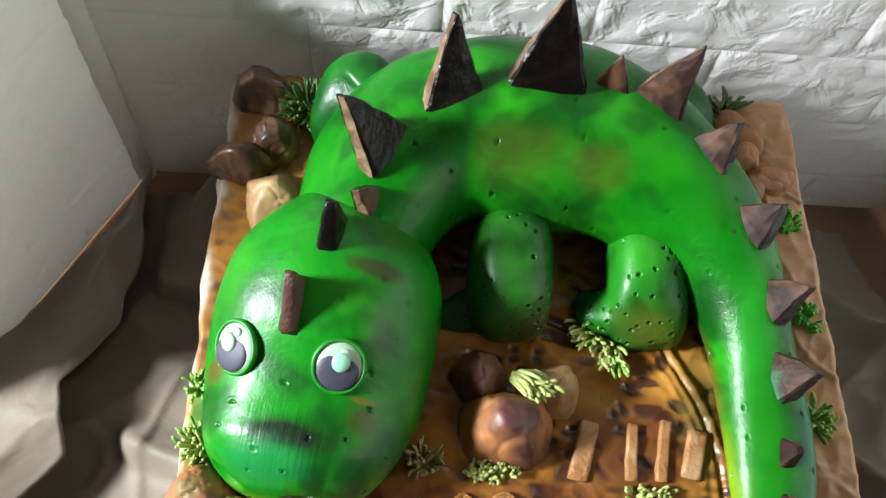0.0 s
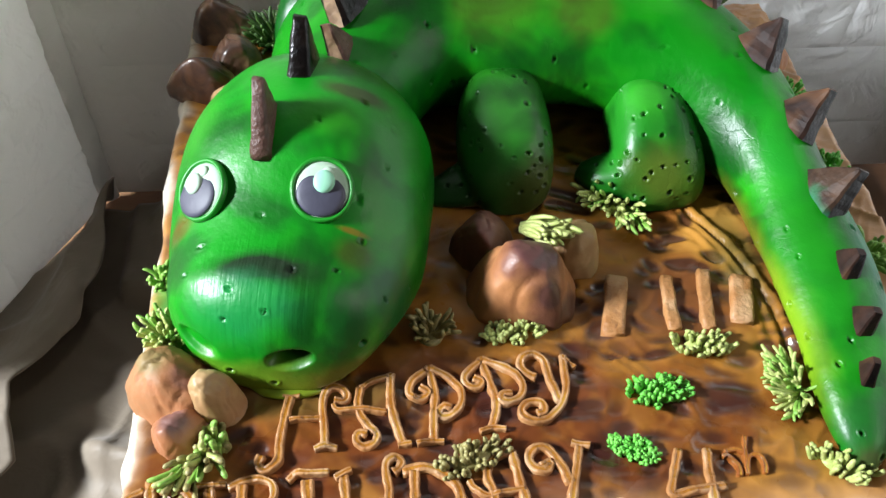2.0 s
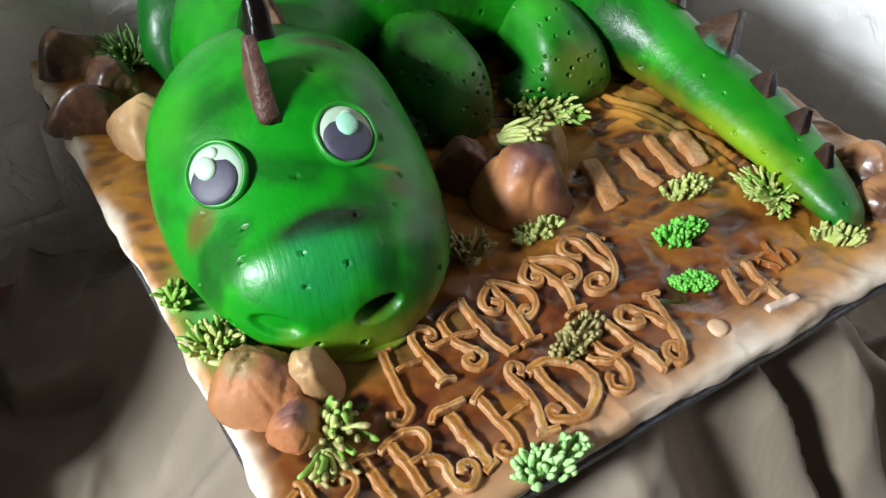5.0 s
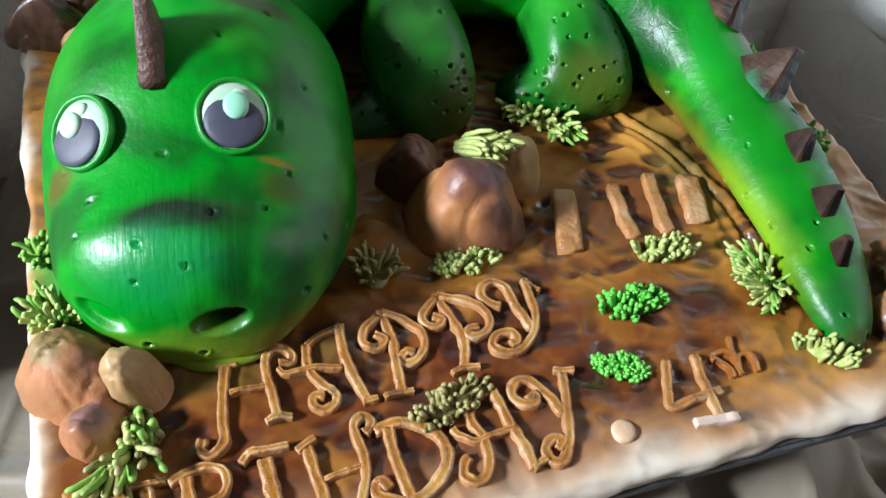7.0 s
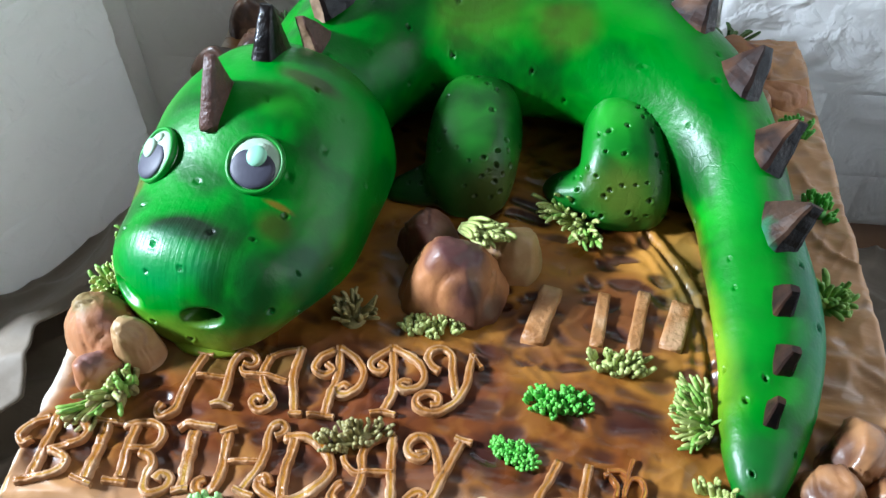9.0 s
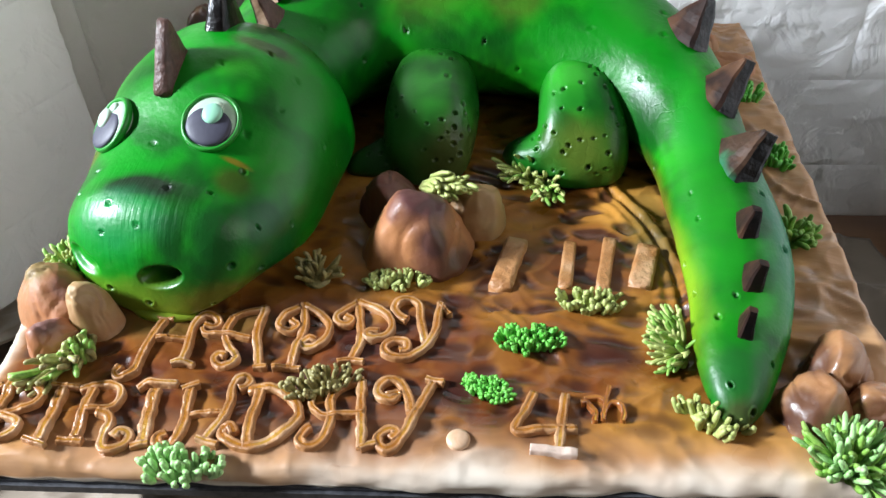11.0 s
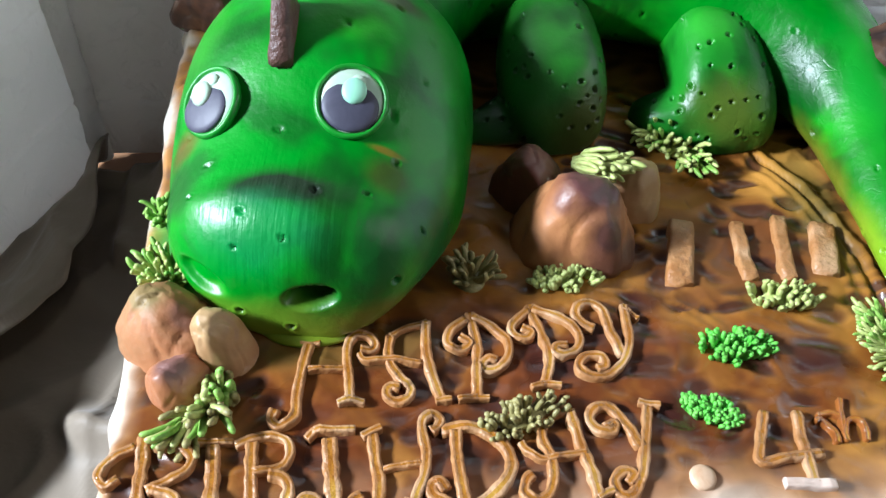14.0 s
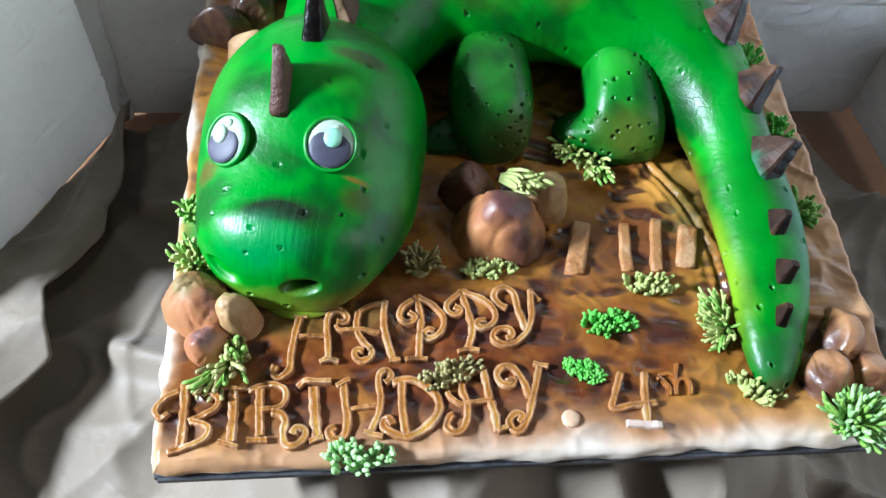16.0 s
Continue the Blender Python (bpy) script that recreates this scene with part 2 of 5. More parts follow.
M_LEG = fondant_green("green_fondant_leg", [
    ((0.067, 0.012, 0.018), (0.026, 0.020, 0.022), (0.085, 0.12, 0.012), 0.75),
    ((0.080, 0.020, 0.010), (0.018, 0.03, 0.025), (0.07, 0.13, 0.010), 0.7),
    ((0.060, 0.040, 0.045), (0.016, 0.018, 0.02), (0.03, 0.30, 0.015), 0.6),
    # the toe end of the foot is darker
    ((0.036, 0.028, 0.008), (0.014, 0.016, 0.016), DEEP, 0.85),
], base=(0.012, 0.165, 0.010), sheen=(0.42, 0.36))
M_LEG_OLIVE = fondant_green("olive_green_fondant_leg", [
    # lower part and foot browner, carrying the head's shadow in the colour
    ((0.006, 0.012, 0.012), (0.030, 0.030, 0.030), (0.055, 0.060, 0.012), 0.8),
    ((-0.030, 0.018, 0.0), (0.03, 0.03, 0.03), (0.012, 0.035, 0.008), 0.8),
], base=(0.020, 0.105, 0.014), sheen=(0.5, 0.36))

# rear leg: darker green paint with the left panel's shade mixed into it
M_LEG_DARK_SHADED = fondant_green("dark_shaded_fondant_leg", [], base=(0.003, 0.075, 0.008))


def paste(name, lo, hi, scale=60, rough=0.4, coat=0.0, bump=0.3, third=None, b_scale=180, spec=0.5):
    m, t, b = material(name, rough, spec, coat)
    k = Nodes(t)
    col = k.mix(k.ramp(k.noise(scale, 5, 0.6, 0.8), (0.35, 0.0), (0.65, 1.0)), lo, hi)
    if third:
        col = k.mix(k.ramp(k.noise(scale * 0.55, 3, 0.5), (0.52, 0.0), (0.66, 1.0)), col, third)
    k.link(col, b.inputs["Base Color"])
    k.bump(b, (k.noise(b_scale, 4), bump, 0.0015))
    return m


M_ROCK = paste("rock_brown", (0.40, 0.170, 0.062), (0.29, 0.112, 0.042), 55, 0.50, 0.04, 0.45, (0.15, 0.055, 0.030), 150)
M_ROCK_DARK = paste("rock_dark", (0.115, 0.040, 0.026), (0.17, 0.066, 0.036), 45, 0.50, 0.0, 0.3, (0.060, 0.022, 0.016), 120)
M_ROCK_PALE = paste("rock_pale", (0.29, 0.155, 0.062), (0.38, 0.23, 0.105), 45, 0.52, 0.0, 0.3, (0.25, 0.165, 0.060), 120)
M_ROCK_CUP = paste("rock_dark_cup", (0.040, 0.016, 0.009), (0.12, 0.050, 0.022), 60, 0.40, 0.2, 0.4, (0.36, 0.21, 0.11), 120)
M_ROCK_MAUVE = paste("rock_mauve", (0.36, 0.135, 0.050), (0.28, 0.110, 0.045), 50, 0.5, 0.05, 0.4, (0.22, 0.090, 0.050), 150)
M_ROCK_ORANGE = paste("rock_orange", (0.37, 0.135, 0.045), (0.29, 0.145, 0.060), 40, 0.62, 0.0, 0.5, (0.19, 0.085, 0.045), 140)
M_ROCK_TAN = paste("rock_tan", (0.34, 0.165, 0.068), (0.27, 0.115, 0.042), 80, 0.45, 0.25, 0.4, (0.052, 0.017, 0.009), 120)


def tone_patch(mat, centre, spread, colour, amount):
    """A puff of the airbrush, or painted shade, over a finished paste."""
    k = Nodes(mat.node_tree)
    sock = mat.node_tree.nodes["Principled BSDF"].inputs["Base Color"]
    k.link(k.mix(k.math('MULTIPLY', k.math('MULTIPLY', k.blotch(centre, spread), 1.9, True), amount), sock.links[0].from_socket, colour), sock)


tone_patch(M_ROCK_ORANGE, (0.004, 0.006, 0.024), (0.012, 0.013, 0.010), (0.20, 0.15, 0.050), 0.8)
tone_patch(M_ROCK_ORANGE, (-0.008, -0.004, 0.016), (0.008, 0.008, 0.010), (0.13, 0.055, 0.04), 0.7)
tone_patch(M_ROCK, (0.006, 0.000, 0.036), (0.026, 0.024, 0.022), (0.085, 0.028, 0.028), 0.95)
tone_patch(M_ROCK, (0.010, -0.017, 0.018), (0.014, 0.012, 0.012), (0.050, 0.018, 0.020), 0.85)
# lower right darker: shade on the side away from the window, painted in
tone_patch(M_ROCK, (0.018, -0.012, 0.003), (0.018, 0.018, 0.010), (0.045, 0.015, 0.010), 0.75)
tone_patch(M_ROCK, (-0.010, -0.006, 0.028), (0.006, 0.008, 0.008), (0.13, 0.045, 0.035), 0.6)
tone_patch(M_ROCK_PALE, (0.0, 0.0, 0.0), (0.020, 0.020, 0.009), (0.34, 0.135, 0.050), 0.6)
tone_patch(M_ROCK_TAN, (0.006, -0.005, 0.008), (0.015, 0.012, 0.011), (0.075, 0.026, 0.012), 0.85)
tone_patch(M_ROCK_TAN, (-0.009, 0.006, 0.012), (0.008, 0.010, 0.010), (0.11, 0.042, 0.020), 0.7)
tone_patch(M_ROCK_PALE, (0.0, 0.0, 0.022), (0.016, 0.016, 0.011), (0.42, 0.27, 0.12), 0.6)
tone_patch(M_ROCK_MAUVE, (0.0, 0.0, 0.013), (0.010, 0.009, 0.009), (0.16, 0.075, 0.062), 0.95)
M_SPIKE = paste("spike_chocolate", (0.0016, 0.0012, 0.0012), (0.006, 0.0032, 0.0022), 110, 0.34, 0.25, 0.5, (0.013, 0.006, 0.004), 260, 0.16)
M_SPIKE_BROWN = paste("spike_red_brown", (0.050, 0.020, 0.014), (0.105, 0.048, 0.034), 160, 0.5, 0.0, 0.6, None, 420)
M_SPIKE_TAN = paste("spike_tan", (0.010, 0.006, 0.005), (0.038, 0.017, 0.011), 60, 0.52, 0.0, 0.3, (0.11, 0.052, 0.026), 160, 0.14)
M_SPIKE_TEAL = paste("spike_teal_streak", (0.010, 0.007, 0.006), (0.075, 0.040, 0.024), 70, 0.5, 0.0, 0.6, (0.02, 0.17, 0.075), 260, 0.16)
# tan of the cut paste, paler for the light it catches
M_SPIKE_LIT_EDGE = paste("spike_lit_cut_edge", (0.12, 0.066, 0.036), (0.26, 0.16, 0.09), 120, 0.5, 0.0, 0.5, (0.12, 0.05, 0.025), 260)
M_EYE_WHITE = paste("eye_white", (0.34, 0.47, 0.35), (0.42, 0.52, 0.40), 80, 0.5, 0.0, 0.08)
M_EYE_GREY = paste("eye_grey", (0.038, 0.037, 0.058), (0.056, 0.054, 0.080), 90, 0.55, 0.0, 0.12)
M_EYE_SHINE = paste("eye_shine", (0.26, 0.58, 0.38), (0.32, 0.62, 0.44), 60, 0.5, 0.0, 0.05)
M_EYE_RIM = paste("eye_rim", (0.003, 0.15, 0.006), (0.012, 0.23, 0.014), 70, 0.42, 0.0, 0.2)
M_MAT_GRASS = {
    "lime": paste("grass_lime", (0.075, 0.38, 0.032), (0.17, 0.50, 0.07), 300, 0.5, 0.0, 0.2),
    "sage": paste("grass_sage", (0.30, 0.36, 0.09), (0.45, 0.48, 0.17), 300, 0.5, 0.0, 0.2),
    "leaf": paste("grass_leaf", (0.13, 0.30, 0.03), (0.28, 0.44, 0.09), 300, 0.5, 0.0, 0.2),
    "dusk": paste("grass_dusk", (0.18, 0.155, 0.050), (0.36, 0.31, 0.12), 300, 0.5, 0.0, 0.2),
    "mint": paste("grass_mint", (0.24, 0.48, 0.14), (0.42, 0.62, 0.28), 300, 0.5, 0.0, 0.2),
    "moss": paste("grass_moss", (0.035, 0.085, 0.012), (0.09, 0.17, 0.03), 300, 0.5, 0.0, 0.2),
}
M_LETTER = paste("letter_caramel", (0.30, 0.125, 0.036), (0.39, 0.190, 0.070), 110, 0.44, 0.10, 0.8, (0.45, 0.26, 0.130), 300)
M_LETTER_PALE = paste("letter_pale", (0.50, 0.30, 0.17), (0.60, 0.42, 0.28), 120, 0.45, 0.0, 0.3)
M_LETTER_WHITE = paste("letter_white", (0.52, 0.38, 0.30), (0.62, 0.48, 0.39), 120, 0.45, 0.0, 0.3)
M_GLAZE = paste("letter_glaze", (0.25, 0.082, 0.008), (0.34, 0.145, 0.016), 90, 0.22, 0.5, 0.6, (0.40, 0.215, 0.030), 420)
M_SYRUP = paste("letter_syrup", (0.18, 0.050, 0.011), (0.32, 0.11, 0.022), 120, 0.15, 0.6, 0.3)

# painted fondant of the ground
M_GROUND, t_, b_ = material("ground_fondant", 0.4, 0.26, 0.12)
k = Nodes(t_)
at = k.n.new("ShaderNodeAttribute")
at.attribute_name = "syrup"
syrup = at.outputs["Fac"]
col = k.mix(k.ramp(k.noise(24, 3, 0.5, 0.4), (0.40, 0.0), (0.64, 1.0)), (0.34, 0.145, 0.022), (0.22, 0.076, 0.012))
col = k.mix(k.ramp(k.noise(17, 3, 0.5, 0.5), (0.50, 0.0), (0.64, 0.75)), col, (0.44, 0.205, 0.034))
# red-brown syrup washed round the lettering
inner = k.blotch((-0.055, -0.122, 0.0), (0.185, 0.062, 0.5), 0.5, 0.35)
col = k.mix(k.math('MULTIPLY', k.math('MULTIPLY', inner, k.ramp(k.noise(34, 3, 0.5, 0.5), (0.36, 0.40), (0.52, 1.0))), 0.95), col, (0.118, 0.029, 0.007))
col = k.mix(k.math('MULTIPLY', k.blotch((0.055, -0.055, 0.0), (0.062, 0.034, 0.3), 0.6, 0.4), 0.78), col, (0.10, 0.030, 0.010))
# dents darkened: brown syrup and the shade inside them in one tone
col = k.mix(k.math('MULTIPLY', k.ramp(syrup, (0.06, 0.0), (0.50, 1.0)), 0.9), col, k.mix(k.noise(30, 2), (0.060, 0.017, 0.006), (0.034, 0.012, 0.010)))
for spot, spread in (((0.012, -0.076, 0.0), (0.012, 0.008, 0.1)), ((-0.030, -0.102, 0.0), (0.012, 0.016, 0.1)), ((0.012, -0.128, 0.0), (0.012, 0.014, 0.1)), ((-0.166, -0.150, 0.0), (0.016, 0.013, 0.1)), ((0.070, -0.105, 0.0), (0.018, 0.010, 0.1)), ((-0.112, -0.147, 0.0), (0.012, 0.009, 0.1))):
    col = k.mix(k.math('MULTIPLY', k.blotch(spot, spread, 0.6, 0.5), 0.85), col, (0.040, 0.011, 0.008))
col = k.mix(k.math('MULTIPLY', k.ramp(k.noise(62, 2, 0.45, 0.35), (0.55, 0.0), (0.68, 0.7)), inner), col, (0.036, 0.011, 0.007))
col = k.mix(k.math('MULTIPLY', k.blotch((0.098, -0.03, 0.0), (0.018, 0.055, 0.2), 0.8), 0.75), col, k.mix(k.noise(90, 2), (0.16, 0.115, 0.026), (0.075, 0.060, 0.014)))
col = k.mix(k.math('MULTIPLY', k.blotch((-0.105, -0.093, 0.0), (0.060, 0.014, 0.2), 0.7), 0.6), col, (0.12, 0.085, 0.022))
sx = k.n.new("ShaderNodeSeparateXYZ")
k.link(k.pos, sx.inputs[0])
wav = k.math('MULTIPLY', k.math('SUBTRACT', k.noise(24, 3), 0.5), 0.03)
def rim(axis, sign, at, width):
    v = k.math('ADD', k.math('MULTIPLY', sx.outputs[axis], sign), wav)
    r = k.n.new("ShaderNodeMapRange")
    r.interpolation_type = 'SMOOTHSTEP'
    r.inputs["From Min"].default_value, r.inputs["From Max"].default_value = at - width, at
    k.link(v, r.inputs["Value"])
    return r.outputs[0]
pale = k.math('MAXIMUM', rim("Y", -1, 0.167, 0.030), k.math('MAXIMUM', rim("X", -1, 0.180, 0.012), rim("X", 1, 0.175, 0.045)))
col = k.mix(k.math('MULTIPLY', pale, 0.72), col, k.mix(k.noise(30, 3), (0.46, 0.235, 0.115), (0.50, 0.32, 0.18)))
white = k.math('MAXIMUM', k.math('MULTIPLY', rim("Y", -1, 0.172, 0.019), k.blotch((0.10, -0.17, 0), (0.20, 0.06, 0.2), 0.5)), rim("X", -1, 0.182, 0.009))
col = k.mix(white, col, (0.66, 0.58, 0.48))
col = k.mix(k.math('MULTIPLY', k.blotch((-0.163, -0.045, 0.0), (0.016, 0.050, 0.2), 0.7), 0.85), col, (0.05, 0.33, 0.06))
flank = k.n.new("ShaderNodeMapRange")
flank.inputs["From Min"].default_value, flank.inputs["From Max"].default_value = -0.0046, -0.0062
k.link(sx.outputs["Z"], flank.inputs["Value"])
col = k.mix(flank.outputs[0], col, (0.78, 0.72, 0.62))
k.link(col, b_.inputs["Base Color"])
k.link(k.ramp(k.noise(38, 3), (0.4, 0.26), (0.62, 0.50)), b_.inputs["Roughness"])
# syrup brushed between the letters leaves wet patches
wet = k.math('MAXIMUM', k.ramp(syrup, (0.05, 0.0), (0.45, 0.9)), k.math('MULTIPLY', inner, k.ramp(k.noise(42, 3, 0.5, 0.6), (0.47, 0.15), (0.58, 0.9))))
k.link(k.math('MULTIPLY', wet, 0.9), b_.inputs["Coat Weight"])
b_.inputs["Coat Roughness"].default_value = 0.10
smear = k.n.new("ShaderNodeMapping")
smear.inputs["Scale"].default_value = (34, 80, 60)
smear.inputs["Rotation"].default_value = (0, 0, 0.35)
k.link(k.warp(30, 0.02), smear.inputs["Vector"])
k.bump(b_, (k.noise(1.0, 3, vec=smear.outputs[0]), 0.22, 0.003), (k.noise(60, 2), 0.30, 0.003), (k.noise(420, 3), 0.12, 0.0005))

M_DRUM = paste("drum_black", (0.025, 0.026, 0.030), (0.07, 0.07, 0.078), 200, 0.45, 0.0, 0.2)

# cloth
M_CLOTH, t_, b_ = material("taupe_cloth", 0.62, 0.4)
k = Nodes(t_)
col = k.mix(k.noise(9, 4), (0.165, 0.130, 0.094), (0.232, 0.186, 0.137))
k.link(col, b_.inputs["Base Color"])
b_.inputs["Sheen Weight"].default_value = 0.15
k.bump(b_, (k.ramp(k.noise(13, 4, 0.55, 1.2), (0.44, 0.0), (0.50, 1.0), (0.57, 0.1)), 0.07, 0.004), (k.noise(40, 3), 0.2, 0.003), (k.noise(1400, 2), 0.12, 0.0005))

# foam brick panels
M_FOAM, t_, b_ = material("white_foam_brick", 0.55, 0.4)
k = Nodes(t_)
oi = k.n.new("ShaderNodeObjectInfo")
base = k.mix(k.noise(7, 3), (0.90, 0.875, 0.85), (0.94, 0.92, 0.895))
base = k.mix(k.math('MULTIPLY', oi.outputs["Random"], 0.3), base, (0.81, 0.81, 0.815))
k.link(base, b_.inputs["Base Color"])
k.bump(b_, (k.ramp(k.noise(24, 4, 0.55, 0.5), (0.47, 0.0), (0.55, 1.0)), 0.45, 0.0030), (k.ramp(k.noise(48, 3, 0.5, 0.4), (0.50, 0.0), (0.60, 1.0)), 0.25, 0.0020), (k.noise(75, 3, 0.6), 0.25, 0.002), (k.noise(230, 3), 0.12, 0.0008))
M_JOINT = paste("foam_joint", (0.85, 0.84, 0.82), (0.90, 0.89, 0.87), 30, 0.6, 0.0, 0.1)


def let_light_through(mat, share):
    """Thin foam glows a little with the daylight behind it."""
    n, links = mat.node_tree.nodes, mat.node_tree.links
    thin = n.new("ShaderNodeBsdfTranslucent")
    thin.inputs["Color"].default_value = (0.90, 0.89, 0.86, 1)
    both = n.new("ShaderNodeMixShader")
    both.inputs[0].default_value = share
    links.new(n["Principled BSDF"].outputs[0], both.inputs[1])
    links.new(thin.outputs[0], both.inputs[2])
    links.new(both.outputs[0], n["Material Output"].inputs[0])


for mat in (M_FOAM, M_JOINT):
    let_light_through(mat, 0.35)

M_WOOD, t_, b_ = material("orange_wood", 0.42, 0.5)
k = Nodes(t_)
wv = k.n.new("ShaderNodeMapping")
wv.inputs["Scale"].default_value = (4, 60, 60)
k.link(k.pos, wv.inputs["Vector"])
k.link(k.mix(k.noise(1.0, 5, 0.6, 0.8, wv.outputs[0]), (0.20, 0.100, 0.048), (0.31, 0.170, 0.090)), b_.inputs["Base Color"])
k.bump(b_, (k.noise(1.0, 4, 0.6, 0.4, wv.outputs[0]), 0.1, 0.001))
M_PLASTER = paste("room_plaster", (0.065, 0.060, 0.054), (0.085, 0.078, 0.070), 5, 0.8, 0.0, 0.1)
M_BEIGE_WALL = paste("room_beige_wall", (0.15, 0.14, 0.13), (0.19, 0.175, 0.16), 5, 0.8, 0.0, 0.1)
M_FLOOR = paste("room_floor", (0.20, 0.15, 0.11), (0.28, 0.21, 0.15), 6, 0.5, 0.0, 0.1)

# ---------- the room round the table ----------
TABLE_Z = -0.190
FLOOR_Z = TABLE_Z - 0.75


def slab(name, lo, hi, mat, label, category):
    bm = bmesh.new()
    bmesh.ops.create_cube(bm, size=1.0, matrix=Matrix.LocRotScale([(a + b) / 2 for a, b in zip(lo, hi)], None, [b - a for a, b in zip(lo, hi)]))
    return tagged(link_mesh(name, bm, mat, False), label, category, kind="structure")


slab("floor", (-1.75, -2.2, FLOOR_Z - 0.05), (1.08, 1.6, FLOOR_Z), M_FLOOR, "plain brown room floor under the table", "floor")
slab("ceiling", (-1.75, -2.2, 1.75), (1.08, 1.6, 1.80), M_PLASTER, "plain dim brown plaster ceiling of the room", "ceiling")
slab("wall_north", (-1.75, 1.6, FLOOR_Z), (1.08, 1.7, 1.80), M_PLASTER, "plain dim brown plaster wall of the room", "wall")
slab("wall_south", (-1.75, -2.3, FLOOR_Z), (1.08, -2.2, 1.80), M_PLASTER, "plain dim brown plaster wall of the room", "wall")
# unseen wall, its opening only added to hold the side fill
bm = bmesh.new()
for lo, hi in (((0.98, -2.3, FLOOR_Z), (1.08, -0.88, 1.80)), ((0.98, 0.04, FLOOR_Z), (1.08, 1.7, 1.80)), ((0.98, -0.88, FLOOR_Z), (1.08, 0.04, 0.48)), ((0.98, -0.88, 1.02), (1.08, 0.04, 1.80))):
    bmesh.ops.create_cube(bm, size=1.0, matrix=Matrix.LocRotScale([(a + b) / 2 for a, b in zip(lo, hi)], None, [b - a for a, b in zip(lo, hi)]))
tagged(link_mesh("wall_east", bm, M_BEIGE_WALL, False), "plain grey-beige plaster wall with an opening for the added fill lamp", "wall", kind="structure")
bm = bmesh.new()
for lo, hi in (((-1.75, -2.2, FLOOR_Z), (-1.65, -0.46, 1.75)), ((-1.75, -0.02, FLOOR_Z), (-1.65, 1.6, 1.75)),
               ((-1.75, -0.46, FLOOR_Z), (-1.65, -0.02, 0.50)), ((-1.75, -0.46, 1.26), (-1.65, -0.02, 1.75))):
    bmesh.ops.create_cube(bm, size=1.0, matrix=Matrix.LocRotScale([(a + b) / 2 for a, b in zip(lo, hi)], None, [b - a for a, b in zip(lo, hi)]))
tagged(link_mesh("wall_west", bm, M_PLASTER, False), "plain dim brown plaster wall with an open window", "wall", kind="structure")


# ---------- foam brick backdrop ----------
def brick_mesh(w, h, seed, depth=0.0016):
    """A brick of embossed foam: a cushion with bevelled rim and trowelled relief, facing -y, its lower left corner at the origin."""
    bm = bmesh.new()
    nx, nz = max(6, int(w / 0.0042)), 19
    rows = []
    for j in range(nz + 1):
        row = []
        for i in range(nx + 1):
            x, z = w * i / nx, h * j / nz
            e = min(x, w - x, z, h - z)
            up = smoothstep(0.0, 0.0032, e)
            q = Vector((x * 20 + seed * 7.3, z * 34 + seed * 3.1, seed))
            rel = noise.noise(q + Vector((0, 0, 2.0 * noise.noise(q * 0.6)))) * 0.5 - 0.7 * (1 - abs(noise.noise(q * 1.3))) ** 6 + 0.35 * abs(noise.noise(q * 2.6))
            row.append(Vector((x, -depth * up - 0.0026 * up * rel, z)))
        rows.append(row)
    grid_faces(bm, rows)
    me = bpy.data.meshes.new("brick")
    bm.normal_update()
    bm.to_mesh(me)
    bm.free()
    me.polygons.foreach_set("use_smooth", [True] * len(me.polygons))
    me.materials.append(M_FOAM)
    return me


BRICK_H = 0.0725
BRICKS = {}


def brick_panel(name, origin, direction, length, bottom, top, row_at, joints, label):
    """A foam panel standing on the table: backing with raised bricks. joints: start of a brick along the panel, row by row."""
    ang = math.atan2(direction[1], direction[0])
    m = Matrix.Translation((origin[0], origin[1], 0)) @ Matrix.Rotation(ang, 4, 'Z')
    bm = bmesh.new()
    bmesh.ops.create_cube(bm, size=1.0, matrix=Matrix.LocRotScale((length / 2, 0.004, (bottom + top) / 2), None, (length, 0.008, top - bottom)))
    wall = link_mesh(name, bm, M_JOINT, False)
    wall.matrix_world = m
    tagged(wall, label, "wall panel", kind="structure")
    n0 = math.floor((bottom - row_at) / BRICK_H)
    n1 = math.ceil((top - row_at) / BRICK_H)
    for n in range(n0, n1):
        z0, z1 = max(bottom, row_at + n * BRICK_H), min(top, row_at + (n + 1) * BRICK_H)
        if z1 - z0 < 0.012:
            continue
        xs = [0.0] + [x for x in joints[n % len(joints)] if 0.02 < x < length - 0.02] + [length]
        for i, (a, b) in enumerate(zip(xs, xs[1:])):
            g = 0.00005
            key = (round(b - a, 3), round(z1 - z0, 3), (n * 3 + i) % 4)
            if key not in BRICKS:
                BRICKS[key] = brick_mesh(b - a - 2 * g, z1 - z0 - 2 * g, len(BRICKS) + 1)
            ob = new("brick", BRICKS[key])
            ob.parent = wall
            ob.location = (a + g, -0.0002, z0 + g)
    return wall


CORNER_L, CORNER_R = (-0.278, 0.208), (0.356, 0.205)
brick_panel("wall_back", CORNER_L, (1, -0.004), 0.634, TABLE_Z + 0.012, 0.42, -0.0570,
            [[0.146, 0.278, 0.414, 0.545], [0.100, 0.230, 0.324, 0.498]], "white embossed foam brick panel standing behind the cake")
LEFT_DIR = Vector((0.47, 0.88)).normalized()
LEFT_LEN = 0.235
brick_panel("wall_left", (CORNER_L[0] - LEFT_DIR.x * LEFT_LEN, CORNER_L[1] - LEFT_DIR.y * LEFT_LEN), LEFT_DIR, LEFT_LEN, TABLE_Z + 0.006, 0.128, -0.126,
            [[0.07], [0.133]], "white embossed foam brick panel leaning out beside the cake")
